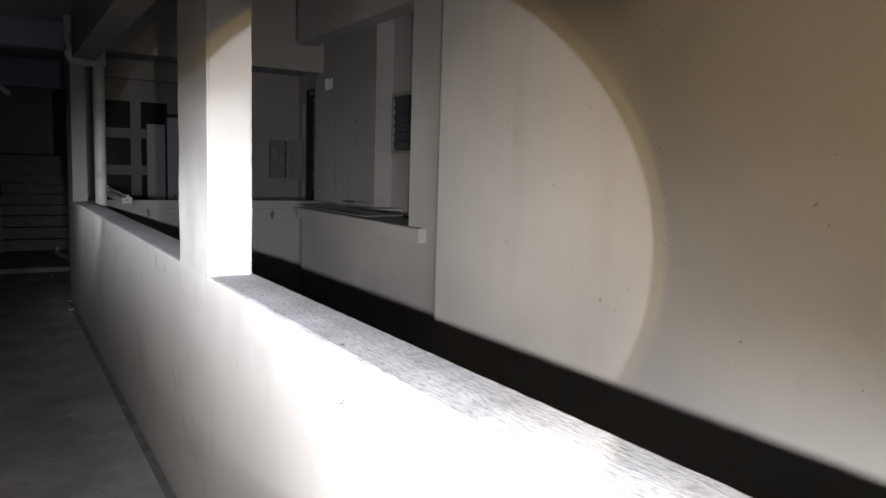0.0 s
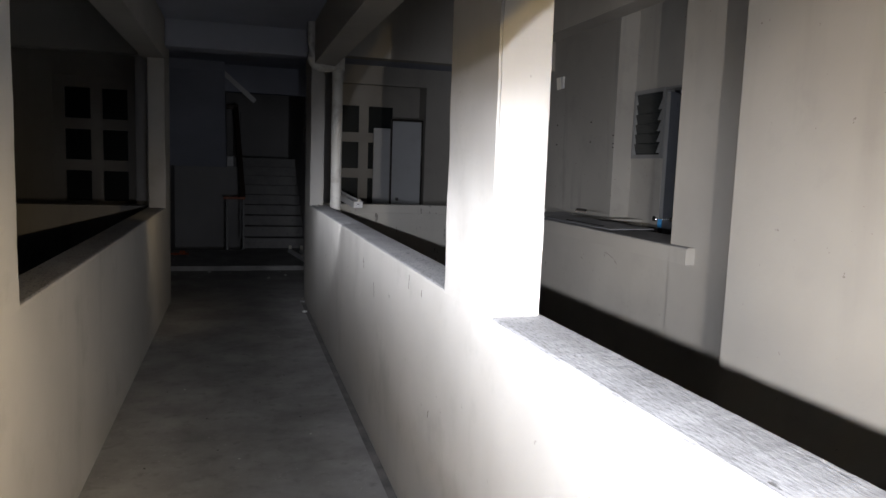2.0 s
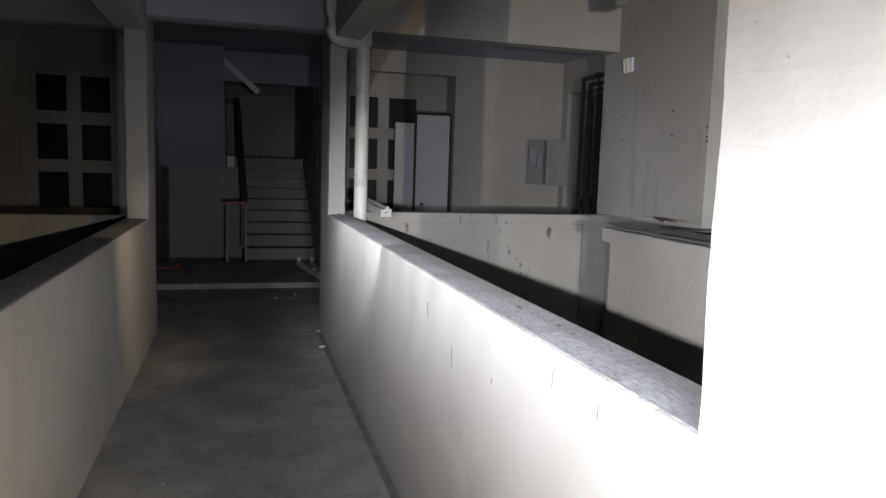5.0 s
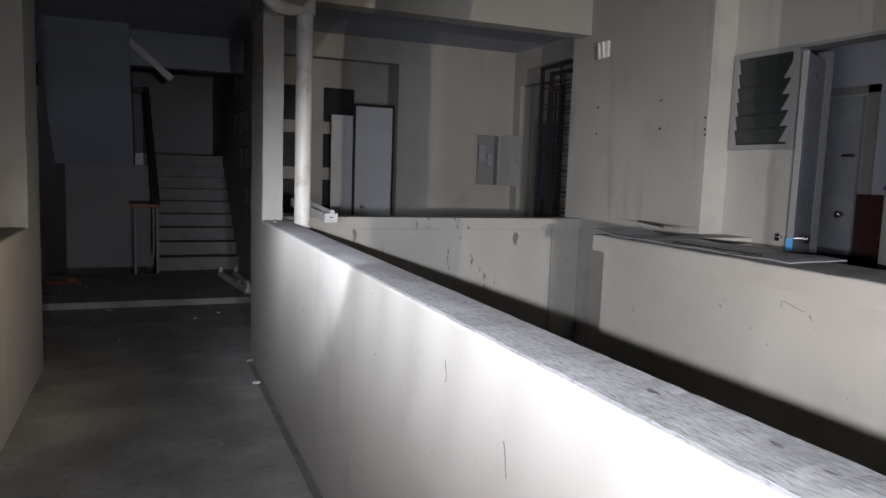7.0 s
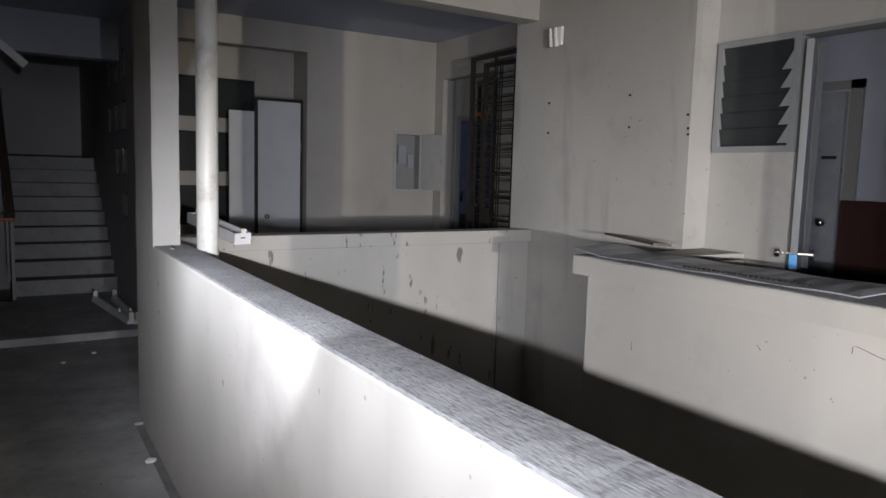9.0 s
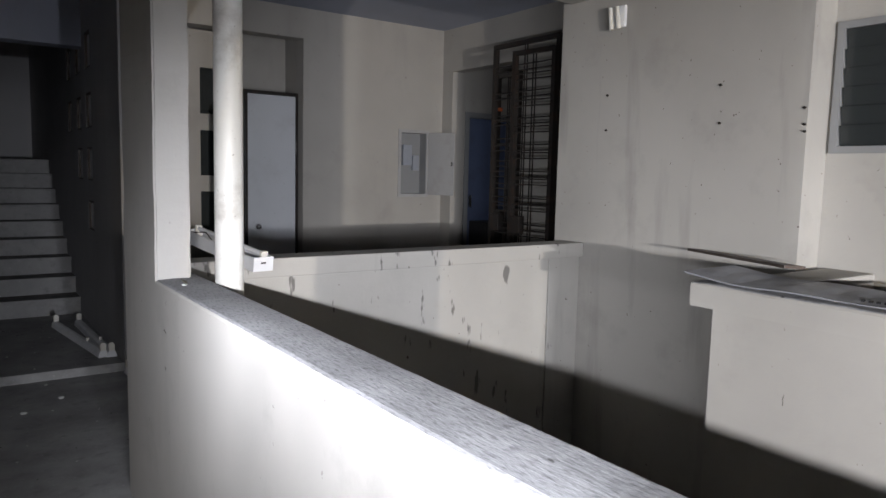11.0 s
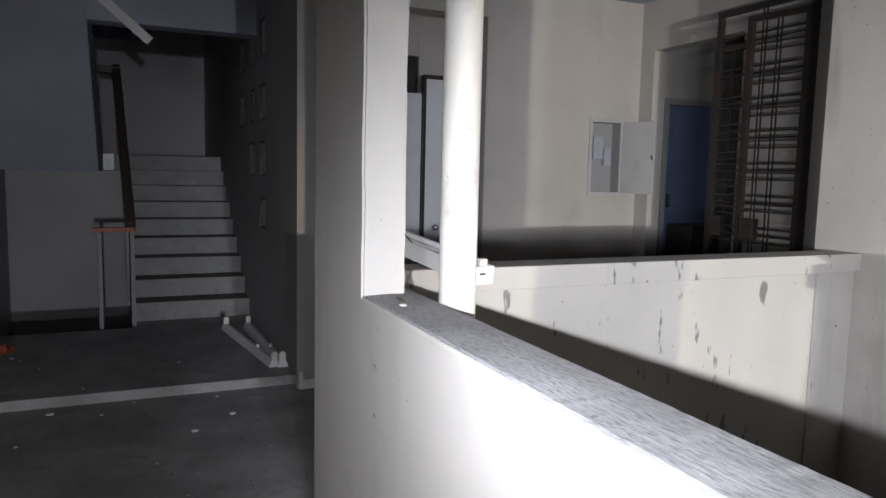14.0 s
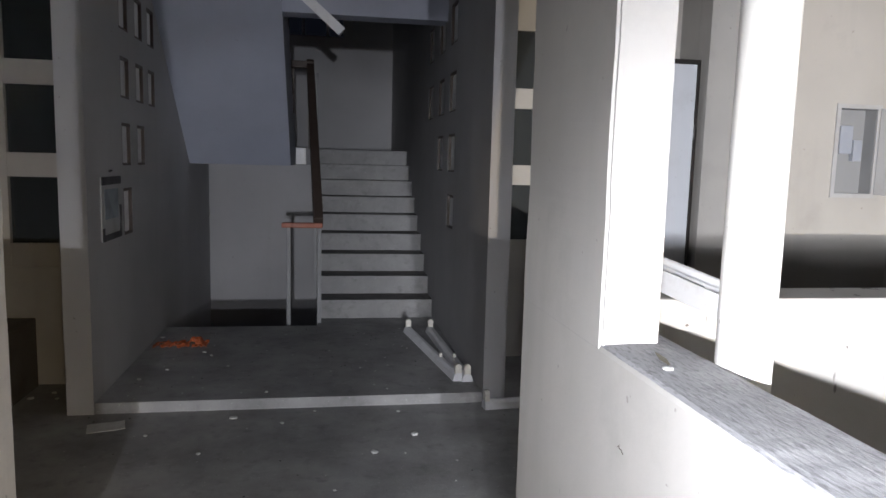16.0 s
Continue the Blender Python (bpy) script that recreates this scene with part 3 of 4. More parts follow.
# row of punched holes along the sheet's edge
for k in range(24):
    y = 5.57 + 0.0255 * k
    part("punched_hole", boxes((2.622 - 0.03 * (y - 5.87), 2.634 - 0.03 * (y - 5.87), y, y + 0.011, 1.046, 1.0535)), BLACK, sheet)


def scratch(owner, x, y, z, dy, dz, r=0.0013):
    """A thin crooked scratch in the plaster on the face at x, seen from the corridor."""
    rnd = random.Random(int(1000 * (y + z)))
    pts = [(x, y + dy * t + rnd.uniform(-0.004, 0.004), z + dz * t + rnd.uniform(-0.004, 0.004)) for t in (0, 0.25, 0.5, 0.75, 1)]
    part("scratch", sweep(bmesh.new(), pts, r, 5), SCORE, owner, "dark scratch in the plaster")


for y, z, dy, dz in ((7.60, 0.868, 0.03, 0.006), (7.61, 0.730, 0.008, 0.01), (4.30, 0.845, -0.02, -0.075), (4.62, 0.93, -0.004, -0.05), (3.507, 1.008, 0.012, -0.055),
                     (3.30, 0.985, 0.0, -0.03), (3.153, 0.55, 0.004, -0.03), (3.9, 0.86, 0.004, -0.02), (5.2, 0.80, 0.012, -0.01), (6.4, 0.72, -0.006, -0.02), (1.38, 0.934, 0.02, -0.012)):
    scratch(parapet_right, 0.6068, y, z, dy, dz)
for y, z, dy, dz in ((6.377, 0.665, 0.004, -0.045), (5.347, 0.872, 0.0, -0.025), (5.34, 0.874, -0.12, -0.03), (5.20, 0.835, -0.03, -0.02), (5.72, 0.79, -0.02, -0.015)):
    scratch(balcony_wall, 2.5398, y, z, dy, dz)

# broken lamp bracket and nail stubs on the yard wall
br = thing("lamp_bracket", (3.37, 8.04, 2.40), "broken white wall lamp bracket on stained plaster", "wall lamp")
part("base", boxes((3.375, 3.398, 7.98, 8.10, 2.37, 2.50), bevel=0.008), BATTEN, br)
for y in (8.01, 8.065):
    part("lampholder", rod(bmesh.new(), (3.36, y, 2.36), (3.35, y + 0.01, 2.49), 0.016, 10, 0.012), LAMPHOLDER, br)
stub = single("nail_stub", rod(bmesh.new(), (3.391, 8.107, 1.971), (3.405, 8.107, 1.971), 0.007, 8), IRON, (3.39, 8.107, 1.971),
              "short rusty bolt stub in the plaster", "bolt", "bolt stubs in the yard wall")
for y, z in ((8.106, 1.755), (7.311, 1.967), (7.305, 1.765), (6.846, 1.819), (6.84, 1.74), (6.837, 1.705)):
    copy_thing(stub, pose(3.39, y, z))

# ---- the lobby beyond the cross wall ----
structure("wall_recess", holed("y", 11.30, 0.12, 1.105, 2.75, 0, 2.86, [(1.15, 2.31, 0.72, 2.46)]), CREAM, "cream plastered wall of the door recess", "wall")
structure("wall_recess_side", boxes((2.581, 2.75, 11.045, 11.30, 0, 2.86)), CREAM, "cream plastered recess reveal", "wall")


def lattice(name, x0, x1, y, z0, z1, cols, rows, bar):
    w = tagged(new(name), "cream framed window with small dark panes", "window", kind="structure")
    ORIGIN[w] = Vector((0, 0, 0))
    cw, ch = (x1 - x0 - bar) / cols, (z1 - z0 - bar) / rows
    bm = bmesh.new()
    for i in range(cols + 1):
        box(bm, x0 + i * cw, x0 + i * cw + bar, y - 0.03, y + 0.05, z0, z1)
    part("mullion", bm, CREAM, w)
    bm = bmesh.new()
    for j in range(rows + 1):
        for i in range(cols):
            box(bm, x0 + i * cw + bar, x0 + (i + 1) * cw, y - 0.025, y + 0.045, z0 + j * ch, z0 + j * ch + bar)
    part("glazing_bar", bm, CREAM, w)
    for i in range(cols):
        for j in range(rows):
            part("pane", boxes((x0 + i * cw + bar, x0 + (i + 1) * cw, y + 0.005, y + 0.011, z0 + j * ch + bar, z0 + (j + 1) * ch)), GLASS, w)
    return w


lattice("window_3", 1.15, 2.31, 11.32, 0.72, 2.46, 2, 3, 0.14)
lattice("window_4", -2.36, -1.33, 10.93, 0.72, 2.46, 2, 3, 0.14)

for i, (nm, x0, x1, top, mt, lab) in enumerate((("door_3", 2.10, 2.535, 2.10, DOORWHITE, "white painted flush door in a black frame"),
                                              ("door_4", 1.83, 2.075, 1.99, DOORWHITE, "narrow white door leaf standing beside the door"))):
    d = tagged(new(nm), lab, "door", kind="structure")
    ORIGIN[d] = Vector((0, 0, 0))
    lf = part("door_leaf", boxes((x0, x1, 10.955 + 0.03 * i, 10.99 + 0.03 * i, 0.01, top), bevel=0.003), mt, d)
    if i == 0:
        part("door_frame", boxes((x0 - 0.022, x0 - 0.002, 10.945, 11.0, 0, top + 0.03), (x1 + 0.002, x1 + 0.02, 10.945, 11.0, 0, top + 0.03),
                                 (x0 - 0.002, x1 + 0.002, 10.945, 11.0, top + 0.004, top + 0.03)), IRON, d)
        bm = rod(bmesh.new(), (x0 + 0.075, 10.955, 0.965), (x0 + 0.075, 10.91, 0.965), 0.011)
        bmesh.ops.create_uvsphere(bm, u_segments=12, v_segments=8, radius=0.028, matrix=Matrix.Translation((x0 + 0.075, 10.90, 0.965)))
        part("door_knob", bm, STEEL, lf, "chrome ball knob", True)
        part("hinge", boxes((x1 - 0.006, x1 + 0.004, 10.944, 10.957, 0.5, 0.6), (x1 - 0.006, x1 + 0.004, 10.944, 10.957, 1.6, 1.7)), STEEL, lf)

hatch = thing("meter_cabinet", (3.74, 10.95, 1.238), "grey wall cabinet with its door open, built into the wall", "cabinet")
part("box", boxes((3.577, 3.898, 11.0, 11.02, 1.240, 1.861), (3.577, 3.592, 10.895, 11.0, 1.240, 1.861), (3.883, 3.898, 10.895, 11.0, 1.240, 1.861),
                  (3.592, 3.883, 10.895, 11.0, 1.846, 1.861), (3.592, 3.883, 10.895, 11.0, 1.240, 1.255)), FRAMEGREY, hatch)
part("rim", frame_bars("y", 10.878, 0.012, 3.592, 3.883, 1.255, 1.846, 0.03), CABINET, hatch)
part("meter", boxes((3.66, 3.76, 10.95, 10.999, 1.533, 1.733), (3.78, 3.85, 10.96, 10.999, 1.483, 1.633), bevel=0.006), DOORGREY, hatch, "dark grey meter inside")
bm = boxes((0.0, 0.31, -0.006, 0.006, 1.248, 1.853), bevel=0.002)
bmesh.ops.transform(bm, matrix=Matrix.Translation((3.905, 10.872, 0)) @ Matrix.Rotation(radians(-70), 4, "Z"), verts=bm.verts)
hd = part("door", bm, CABINET, hatch, "pale grey sheet metal door swung open")
bm = boxes((0.28, 0.30, -0.014, -0.006, 1.533, 1.573))
bmesh.ops.transform(bm, matrix=Matrix.Translation((3.905, 10.872, 0)) @ Matrix.Rotation(radians(-70), 4, "Z"), verts=bm.verts)
part("catch", bm, STEEL, hd)

# the passage beyond the side opening
structure("wall_passage", boxes((4.2, 4.40, 10.95, 11.05, 0, 2.86), (5.02, 5.6, 10.95, 11.05, 0, 2.86), (4.40, 5.02, 10.95, 11.05, 2.10, 2.86), (5.6, 5.7, 8.2, 11.05, 0, 2.86), (4.2, 5.6, 8.1, 8.2, 0, 2.86)),
          CREAM, "cream plastered passage wall", "wall")
structure("floor_passage", boxes((4.2, 5.7, 8.1, 11.05, -0.15, -0.002)), FLOOR, "cement passage floor", "floor")
db = tagged(new("door_5"), "dark blue painted door at the end of the passage", "door", kind="structure")
ORIGIN[db] = Vector((0, 0, 0))
lf = part("door_leaf", boxes((4.455, 4.965, 10.965, 11.0, 0.01, 2.04), bevel=0.003), DOORBLUE, db)
part("door_frame", boxes((4.40, 4.452, 10.935, 11.04, 0, 2.10), (4.968, 5.02, 10.935, 11.04, 0, 2.10), (4.452, 4.968, 10.935, 11.04, 2.045, 2.10)), FRAMEGREY, db)
part("door_handle", boxes((4.475, 4.50, 10.93, 10.962, 1.12, 1.24), bevel=0.005), STEEL, lf, "steel lock plate")
single("storage_box", boxes((4.42, 4.75, 10.55, 10.86, -0.002, 0.98), bevel=0.01), BLACK, (4.58, 10.7, -0.002), "black box standing before the blue door", "box")


def gate(u0, u1, z1, cols, rows):
    """An iron gate leaf in the plane x = 0, along y."""
    g = thing("grille_gate", (0, 0, 0), "black iron grille gate of double square bars, standing open", "gate")
    for y in (u0, u1):
        part("stile", boxes((-0.018, 0.018, y - 0.018, y + 0.018, 0.0, z1)), IRON, g)
    for z in (0.03, z1 - 0.018):
        part("rail", boxes((-0.016, 0.016, u0 + 0.018, u1 - 0.018, z - 0.018, z + 0.018)), IRON, g)
    for k in range(1, cols):
        y = u0 + (u1 - u0) * k / cols
        for dy in (-0.014, 0.014):
            part("upright_bar", boxes((-0.004, 0.004, y + dy - 0.004, y + dy + 0.004, 0.048, z1 - 0.036)), IRON, g)
    for k in range(1, rows):
        z = z1 * k / rows
        for dz in (-0.022, 0.022):
            part("cross_bar", boxes((-0.013, -0.002, u0 + 0.018, u1 - 0.018, z + dz - 0.005, z + dz + 0.005)), IRON, g)
    part("lock_box", boxes((-0.03, 0.03, u1 - 0.12, u1 - 0.02, 1.0, 1.14), bevel=0.004), IRON, g)
    return g


g1 = gate(0.0, 0.74, 2.52, 2, 12)
g1.matrix_basis = pose(3.75, 8.92, 0, 0, 0, 0)
g2 = gate(0.0, 0.40, 2.42, 2, 12)
g2.matrix_basis = pose(3.70, 8.91, 0, 0, 0, 6)
g3 = gate(0.0, 0.34, 2.34, 2, 12)
g3.matrix_basis = pose(3.98, 9.62, 0, 0, 0, -8)
part("padlock", boxes((-0.02, 0.02, 0.30, 0.36, 2.02, 2.05)), ORANGE, g3, "orange tag")

# downpipe with its branch
dp = thing("downpipe", (0.838, 7.60, -3.2), "grey plastic downpipe with streaks, outside the parapet", "pipe")
part("pipe", rod(bmesh.new(), (0.838, 7.60, -3.2), (0.838, 7.60, 2.9), 0.052, 20), PVC, dp, "", True)
part("collar", rod(bmesh.new(), (0.838, 7.60, 2.34), (0.838, 7.60, 2.47), 0.066, 20), PVC, dp, "stained pipe collar", True)
bm = bmesh.new()
arc = [(0.82, 7.57, 2.385), (0.74, 7.50, 2.345)]
for k in range(8):
    a = radians(90 * k / 7)
    arc.append((0.66 - 0.085 * math.sin(a), 7.43, 2.335 + 0.085 * (1 - math.cos(a))))
arc += [(0.575, 7.43, 2.55), (0.575, 7.43, 2.74)]
part("branch", sweep(bm, arc, 0.04, 14), PVC, dp, "white bent branch pipe", True)
part("bracket", rod(bmesh.new(), (0.838, 7.60, 2.50), (0.838, 7.60, 2.53), 0.072, 16), IRON, dp, "rusty pipe clamp", True)


def batten(length):
    """A fluorescent batten lying along y, its back on z = 0."""
    b = thing("batten_light", (0, 0, 0), "white fluorescent batten with its lampholders, taken down", "lamp", "fluorescent battens")
    bm = bmesh.new()
    pr = [(-0.035, 0.0), (0.035, 0.0), (0.028, 0.035), (0.012, 0.05), (-0.012, 0.05), (-0.028, 0.035)]
    a = [bm.verts.new((x, 0, z)) for x, z in pr]
    c = [bm.verts.new((x, length, z)) for x, z in pr]
    bm.faces.new(a)
    bm.faces.new(c[::-1])
    for i in range(6):
        bm.faces.new((a[i], a[(i + 1) % 6], c[(i + 1) % 6], c[i]))
    part("channel", bm, BATTEN, b)
    for y in (0.0, length - 0.03):
        bm = boxes((-0.02, 0.02, y, y + 0.03, 0.045, 0.075), bevel=0.003)
        rod(bm, (0, y + 0.001, 0.085), (0, y + 0.029, 0.085), 0.022, 12)
        part("lampholder", bm, LAMPHOLDER, b)
    part("starter", rod(bmesh.new(), (0, length * 0.3, 0.048), (0, length * 0.3, 0.075), 0.012, 10), LAMPHOLDER, b)
    return b


b1 = batten(1.29)
b1.matrix_basis = pose(0.872, 10.56, 0.06, 0, 0, 7.5)
b2 = copy_thing(b1, pose(0.925, 10.54, 0.06, 0, 0, 2.0))
tagged(b2, "white fluorescent batten lying beside the stair wall")
b3 = copy_thing(b1, pose(0.96, 10.235, 0.0, 0, 0, -84))
tagged(b3, "white fluorescent batten lying on the lobby floor below the landing")
b4 = thing("light_box", (0, 0, 0), "white metal lamp housing with bare tube on the low wall", "lamp")
part("housing", boxes((-0.05, 0.05, 0, 0.66, 0, 0.004), (-0.05, -0.046, 0, 0.66, 0.004, 0.065), (0.046, 0.05, 0, 0.66, 0.004, 0.065),
                      (-0.046, 0.046, 0, 0.004, 0.004, 0.065), (-0.046, 0.046, 0.656, 0.66, 0.004, 0.065)), BATTEN, b4)
part("choke", boxes((-0.03, 0.02, 0.2, 0.34, 0.004, 0.045), bevel=0.004), DOORGREY, b4)
part("tube", rod(bmesh.new(), (0.012, 0.02, 0.07), (0.012, 0.64, 0.07), 0.013, 12), BATTEN, b4, "white glass tube", True)
for y in (0.012, 0.625):
    part("lampholder", boxes((-0.004, 0.028, y, y + 0.022, 0.004, 0.088), bevel=0.004), LAMPHOLDER, b4)
part("wire", sweep(bmesh.new(), [(-0.03, 0.64, 0.05), (-0.02, 0.5, 0.08), (-0.03, 0.4, 0.05), (-0.02, 0.34, 0.03)], 0.003, 6), IRON, b4)
part("slot_mark", boxes((-0.012, 0.012, -0.002, 0.0005, 0.035, 0.042)), BLACK, b4)
b4.matrix_basis = pose(1.13, 8.03, 1.004, 7, 0, 11)
b5 = copy_thing(b1, Matrix.Translation((0.17, 11.85, 2.34)) @ Matrix.Rotation(radians(41), 4, "Y") @ Matrix.Rotation(radians(90), 4, "Z") @ Matrix.Rotation(radians(90), 4, "Y"))
tagged(b5, "white fluorescent batten hanging loose from the beam")

# ---- the stairwell's fittings ----
for wall, holes, d in ((stairR, holesR, 0.975 + 0.022), (stairL, holesL, -1.17 - 0.042)):
    for y0, y1, z0, z1 in holes:
        part("niche_panel", boxes((min(d, d + 0.02), max(d, d + 0.02), y0, y1, z0, z1)), INFILL, wall)
        # dark bars put in for the shadow gaps round each niche
        xa, xb = (0.977, 0.9965) if d > 0 else (-1.1915, -1.172)
        part("niche_shade_rim", boxes((xa, xb, y0, y0 + 0.014, z0, z1), (xa, xb, y1 - 0.014, y1, z0, z1), (xa, xb, y0 + 0.014, y1 - 0.014, z1 - 0.018, z1),
                                  (xa, xb, y0 + 0.014, y1 - 0.014, z0, z0 + 0.014)), WOODDARK, wall, "dark rim drawn in for the shade round the niche")
rail = thing("stair_rail", (0.0, 12.2, 0.06), "stair railing with a red wooden top rail and pale posts", "railing")
part("top_rail", boxes((-0.29, 0.035, 12.17, 12.235, 0.845, 0.885), bevel=0.008), WOODRED, rail, "worn red wooden rail")
for x in (-0.235, 0.01):
    part("post", boxes((x - 0.017, x + 0.017, 12.185, 12.22, 0.0, 0.845), bevel=0.003), FRAMEGREY, rail)
bm = boxes((-0.04, 0.04, 0, 2.76, -0.045, 0.045), bevel=0.012)
bmesh.ops.transform(bm, matrix=Matrix.Translation((0.0, 12.26, 0.885)) @ Matrix.Rotation(math.atan2(0.115, 2.25), 4, "Z") @ Matrix.Rotation(math.atan2(1.55, 2.25), 4, "X"), verts=bm.verts)
part("sloping_rail", bm, WOODDARK, rail, "dark wooden handrail")
part("end_rail", boxes((-0.36, -0.07, 14.42, 14.50, 2.38, 2.455), bevel=0.01), WOODDARK, rail, "dark wooden handrail")
for k in (1, 3, 5, 7):
    y = Y0 + (k + 0.5) * G
    part("baluster", boxes((-0.045, -0.02, y - 0.012, y + 0.012, Z0 + k * H - 0.05, 0.86 + 0.69 * (y - 12.26))), FRAMEGREY, rail)
for x in (-0.30, -0.12):
    part("baluster", boxes((x - 0.012, x + 0.012, 14.5, 14.525, 1.505, 2.385)), WOODDARK, rail)
vent = tagged(new("window_5"), "dark vent opening with two bars", "window", kind="structure")
ORIGIN[vent] = Vector((0, 0, 0))
part("window_frame", frame_bars("y", 16.49, 0.06, -0.44, 0.29, 3.07, 3.59, 0.015), FRAMEGREY, vent)
for x in (-0.25, 0.08):
    part("bar", boxes((x - 0.02, x + 0.02, 16.52, 16.56, 3.06, 3.6)), FRAMEGREY, vent)

pos = thing("poster", (-1.168, 10.73, 1.09), "torn framed poster on the stair wall", "poster")
part("backing", boxes((-1.168, -1.160, 10.55, 10.91, 0.91, 1.27)), CABINET, pos)
part("print", boxes((-1.1598, -1.157, 10.60, 10.86, 1.03, 1.20)), POSTER, pos)
part("border", boxes((-1.1598, -1.154, 10.55, 10.91, 1.225, 1.27), (-1.1598, -1.154, 10.55, 10.91, 0.91, 0.945), (-1.1598, -1.154, 10.55, 10.58, 0.945, 0.985),
                     (-1.1598, -1.154, 10.885, 10.91, 0.945, 1.10)), BLACK, pos)
part("hook", rod(bmesh.new(), (-1.168, 10.73, 1.30), (-1.15, 10.73, 1.305), 0.005, 6), IRON, pos)

# orange scraps on the landing
bm = bmesh.new()
n = 22
grid = [[bm.verts.new((-1.13 + 0.36 * i / n + 0.01 * noise.noise(Vector((i, j, 0))), 11.47 + 0.16 * j / 8 + 0.02 * noise.noise(Vector((i * 0.5, j, 4))),
                       0.064 + 0.03 * abs(noise.noise(Vector((i * 0.45, j * 0.7, 2)))) + (0.035 if 14 < i < 20 and 2 < j < 7 else 0))) for j in range(9)] for i in range(n + 1)]
for i in range(n):
    for j in range(8):
        if noise.noise(Vector((i * 0.3, j * 0.4, 9))) > -0.28:
            bm.faces.new((grid[i][j], grid[i + 1][j], grid[i + 1][j + 1], grid[i][j + 1]))
bmesh.ops.delete(bm, geom=[v for v in bm.verts if not v.link_faces], context="VERTS")
ext = bmesh.ops.extrude_face_region(bm, geom=list(bm.faces))
bmesh.ops.translate(bm, vec=(0, 0, -0.004), verts=[v for v in ext["geom"] if isinstance(v, bmesh.types.BMVert)])
single("plastic_rag", bm, ORANGE, (-0.95, 11.55, 0.06), "crumpled orange plastic rag on the landing", "rag")

# carton by the left wall
ct = thing("carton", (-1.95, 10.6, 0.0), "dark worn carton with open flaps beside the pier", "box")
part("body", boxes((-2.35, -1.64, 10.42, 10.86, 0.0, 0.42), bevel=0.006), CARDBOARD, ct)
bm = boxes((-2.35, -1.63, 10.25, 10.42, 0.418, 0.424))
bmesh.ops.rotate(bm, cent=(-2, 10.42, 0.42), matrix=Matrix.Rotation(radians(-22), 3, "X"), verts=bm.verts)
part("flap", bm, CARDBOARD, ct)

# slipper on the lobby floor
sl = thing("slipper", (0, 0, 0), "dark blue rubber slipper lying on the floor", "slipper")
bm = bmesh.new()
out = []
for k in range(20):
    a = 2 * math.pi * k / 20
    w = 0.045 + 0.012 * math.sin(a)
    out.append((w * math.cos(a), 0.125 * math.sin(a)))
lo = [bm.verts.new((x, y, 0.0)) for x, y in out]
hi = [bm.verts.new((x * 0.97, y * 0.98, 0.02 + 0.008 * (y < 0))) for x, y in out]
bm.faces.new(lo[::-1])
bm.faces.new(hi)
for k in range(20):
    bm.faces.new((lo[k], lo[(k + 1) % 20], hi[(k + 1) % 20], hi[k]))
part("sole", bm, DOORBLUE, sl)
part("strap", sweep(bmesh.new(), [(-0.043, 0.0, 0.018), (-0.03, 0.03, 0.05), (0.0, 0.06, 0.045), (0.03, 0.03, 0.05), (0.043, 0.0, 0.018)], 0.009, 8), BLACK, sl)
sl.matrix_basis = pose(-0.93, 9.12, 0.0, 0, 0, -55)


def scrap(seed, size):
    """A small broken chip of plaster or paper."""
    rnd = random.Random(seed)
    bm = bmesh.new()
    bmesh.ops.create_icosphere(bm, subdivisions=1, radius=size)
    for v in bm.verts:
        v.co *= rnd.uniform(0.55, 1.1)
        v.co.z *= 0.35
    lowest = min(v.co.z for v in bm.verts)
    bmesh.ops.translate(bm, vec=(0, 0, -lowest), verts=bm.verts)
    return bm


chips = [single("plaster_chip", scrap(k, 0.016), PAPER, (0, 0, 0), "small white chip of plaster on the floor", "debris", "floor debris") for k in range(3)]
rnd = random.Random(5)
spots = [(-0.425, 10.19, 0, 1.7), (0.298, 9.676, 0, 1.6), (0.511, 9.873, 0, 1.6), (-0.533, 9.737, 0, 1.0), (-0.828, 9.995, 0, 0.9), (-0.168, 10.099, 0, 1.0),
         (0.0, 10.27, 0, 0.7), (0.466, 10.225, 0, 0.8), (-1.041, 10.735, 0.06, 1.2), (-0.918, 10.93, 0.06, 0.9), (-0.758, 11.337, 0.06, 1.1),
         (-0.70, 11.25, 0.06, 0.7), (-0.556, 10.986, 0.06, 0.7), (-0.276, 10.447, 0.06, 0.9), (0.421, 10.445, 0.06, 0.6), (0.80, 11.1, 0.06, 1.0),
         (0.284, 10.891, 0.06, 0.6), (-1.12, 11.75, 0.06, 1.2), (0.55, 7.55, 0, 2.2), (0.1, 9.3, 0, 0.7), (-0.3, 9.0, 0, 0.8), (0.25, 6.6, 0, 0.5),
         (-0.4, 5.3, 0, 0.6), (0.3, 4.4, 0, 0.5), (-0.2, 3.2, 0, 0.5), (-1.60, 10.62, 0, 1.6), (-1.5, 10.7, 0, 1.3), (-1.45, 10.6, 0, 1.0)]
for k, (x, y, z, s) in enumerate(spots):
    m = pose(x, y, z, 0, 0, rnd.uniform(0, 360)) @ Matrix.Scale(s, 4)
    c = chips[k % 3]
    if k < 3:
        c.matrix_basis = m
    else:
        copy_thing(c, pose(0, 0, 0)).matrix_basis = m
pp = bmesh.new()
g = [[pp.verts.new((-0.09 + 0.045 * i, -0.05 + 0.04 * j, 0.004 + 0.012 * abs(noise.noise(Vector((i * 0.9, j * 0.9, 3)))))) for j in range(4)] for i in range(5)]
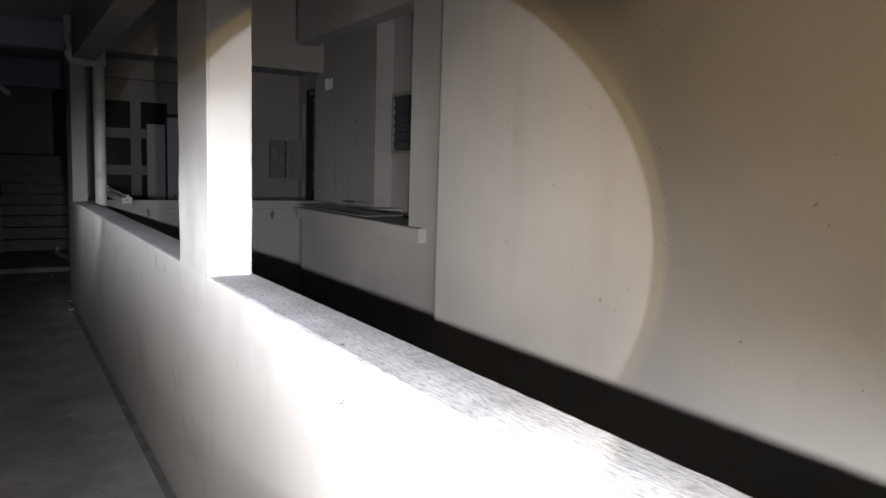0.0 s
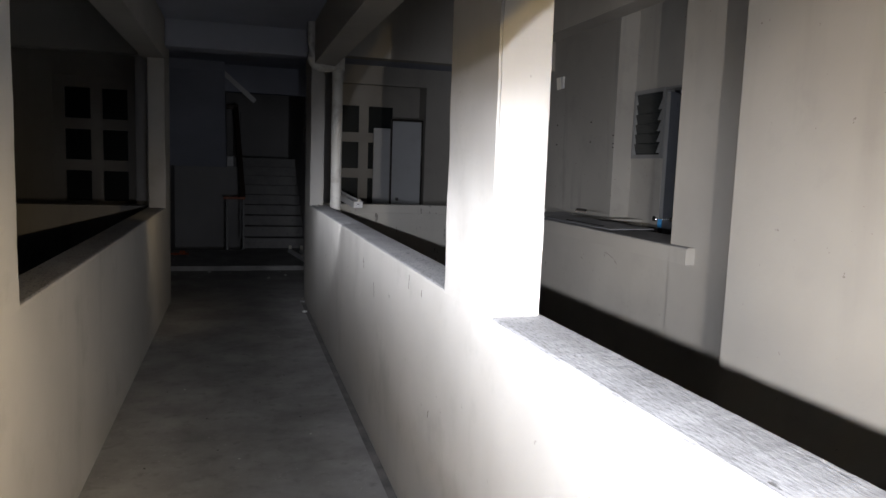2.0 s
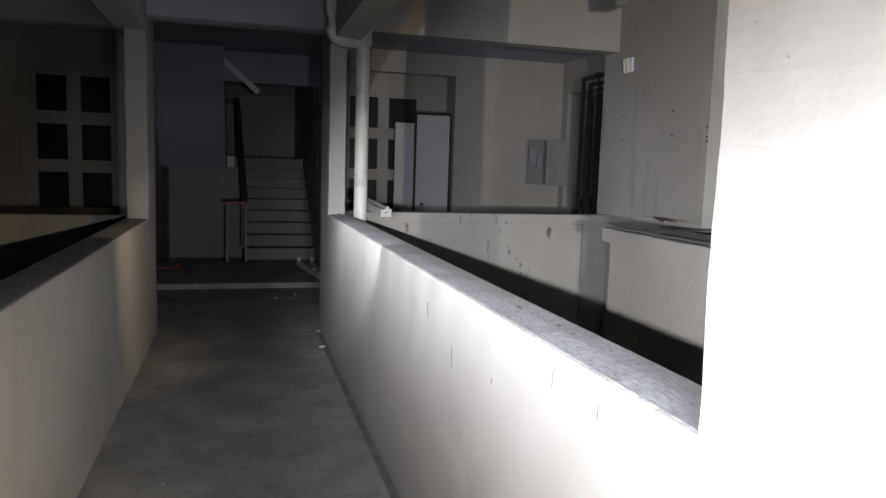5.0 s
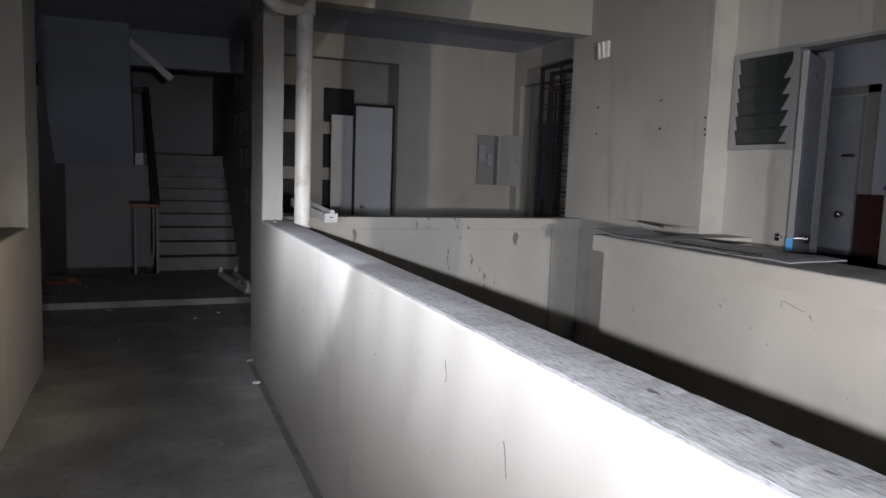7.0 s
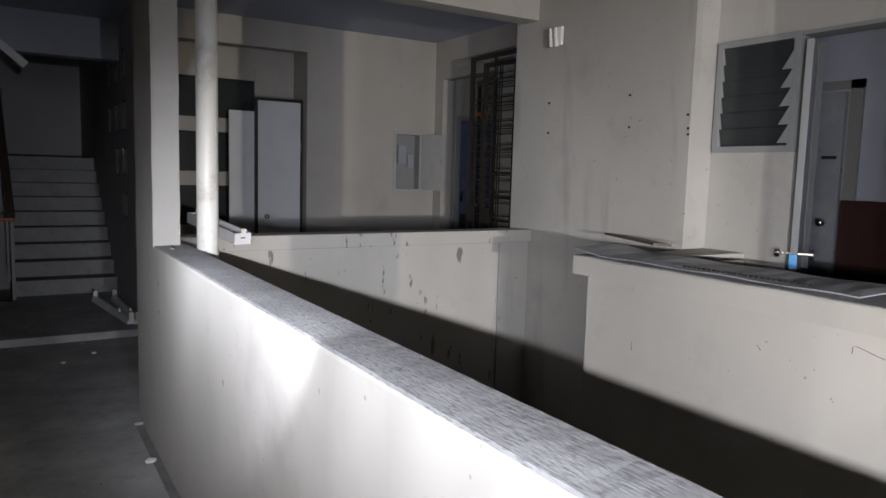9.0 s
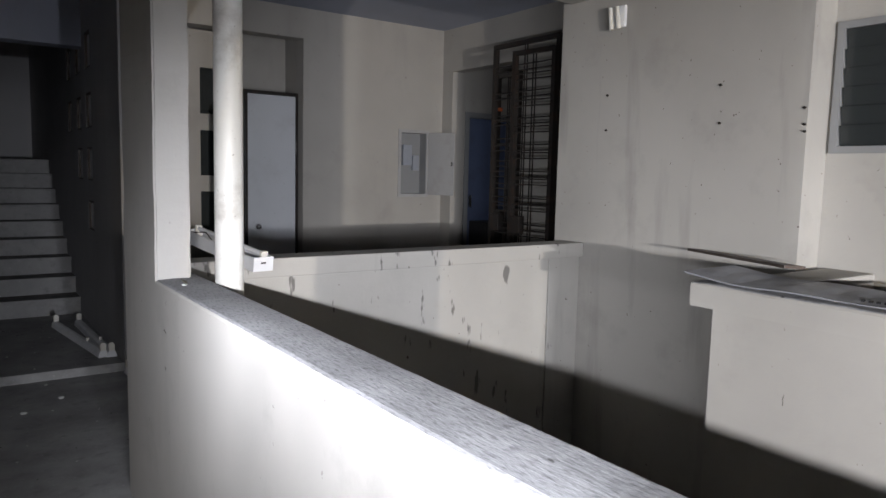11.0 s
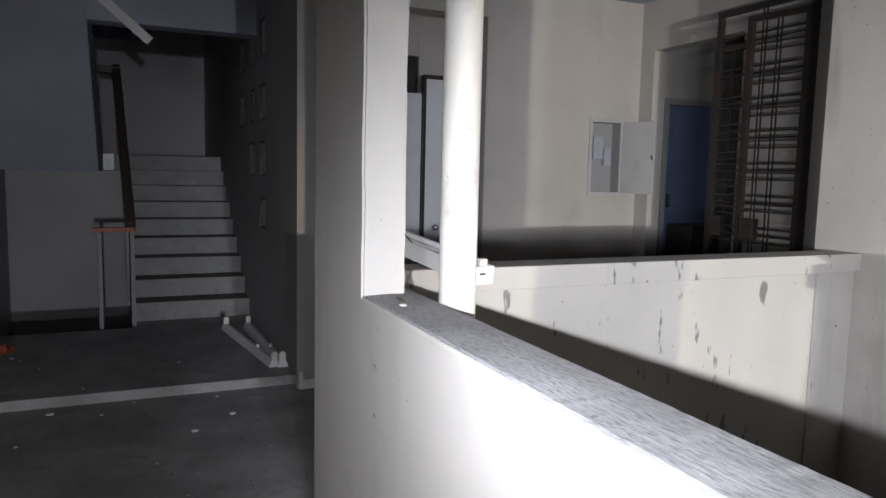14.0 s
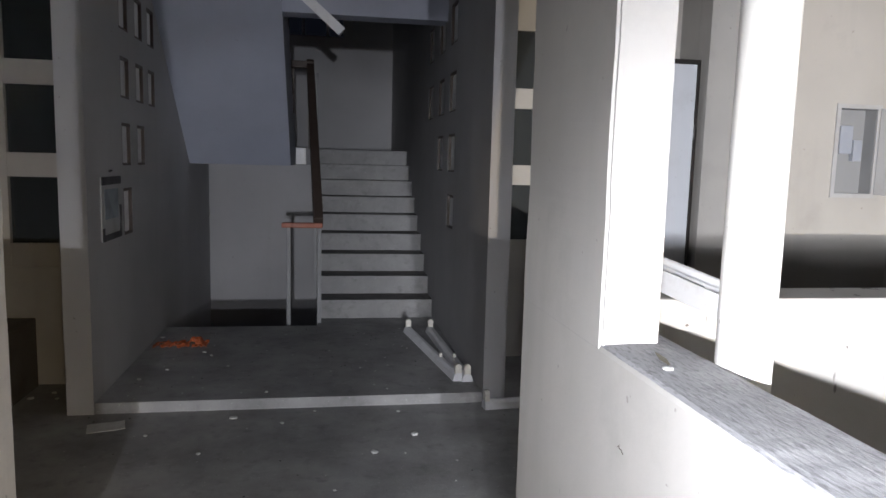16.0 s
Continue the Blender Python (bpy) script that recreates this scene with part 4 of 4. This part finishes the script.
for i in range(4):
    for j in range(3):
        pp.faces.new((g[i][j], g[i + 1][j], g[i + 1][j + 1], g[i][j + 1]))
ext = bmesh.ops.extrude_face_region(pp, geom=list(pp.faces))
bmesh.ops.translate(pp, vec=(0, 0, -0.003), verts=[v for v in ext["geom"] if isinstance(v, bmesh.types.BMVert)])
tagged(mesh_ob("paper_scrap", pp, PAPER), "crumpled torn piece of white paper by the step", "paper").matrix_basis = pose(-1.05, 10.12, 0.0, 0, 0, 15)
lf = bmesh.new()
vs = [lf.verts.new(p) for p in ((0, -0.03, 0), (0.012, 0, 0.006), (0, 0.035, 0.012), (-0.012, 0, 0.006))]
lf.faces.new(vs)
ext = bmesh.ops.extrude_face_region(lf, geom=list(lf.faces))
bmesh.ops.translate(lf, vec=(0, 0, 0.0015), verts=[v for v in ext["geom"] if isinstance(v, bmesh.types.BMVert)])
tagged(mesh_ob("dry_leaf", lf, LEAF), "small curled dry leaf on the parapet top", "leaf").matrix_basis = pose(0.674, 7.60, 1.044, 12, 0, 20) @ Matrix.Scale(0.7, 4)
cp = copy_thing(chips[0], pose(0, 0, 0))
cp.matrix_basis = pose(0.66, 7.555, 1.04) @ Matrix.Scale(0.8, 4)
tagged(cp, "small white chip of plaster on the parapet top")

# grit on the floors
def grit(name, mt, count, seed, size, label):
    rnd = random.Random(seed)
    vs, fs = [], []
    for _ in range(count):
        if rnd.random() < 0.55:
            x, y, z = rnd.uniform(-1.1, 0.93), rnd.uniform(10.36, 12.0), 0.0605
        elif rnd.random() < 0.6:
            x, y, z = rnd.uniform(-1.2, 2.2), rnd.uniform(8.5, 10.3), -0.0005
        else:
            x, y, z = rnd.uniform(-0.7, 0.54), rnd.uniform(1.0, 8.3), 0.0005
        s = size * rnd.uniform(0.4, 1.5)
        a = rnd.uniform(0, 6.28)
        n = len(vs)
        for k in range(4):
            r = s * rnd.uniform(0.6, 1.2)
            vs.append((x + r * math.cos(a + k * 1.57), y + r * math.sin(a + k * 1.57), z))
        vs.append((x, y, z + 0.45 * s))
        fs += [(n + k, n + (k + 1) % 4, n + 4) for k in range(4)] + [(n + 3, n + 2, n + 1, n)]
    me = bpy.data.meshes.new(name)
    me.from_pydata(vs, [], fs)
    me.materials.append(mt)
    tagged(new(name, me), label, "grit", kind="stuff")


grit("pale_grit", PAPER, 90, 3, 0.006, "scattered pale plaster crumbs on the floor")
grit("dark_grit", BLACK, 160, 4, 0.006, "scattered dark crumbs and dirt on the floor")
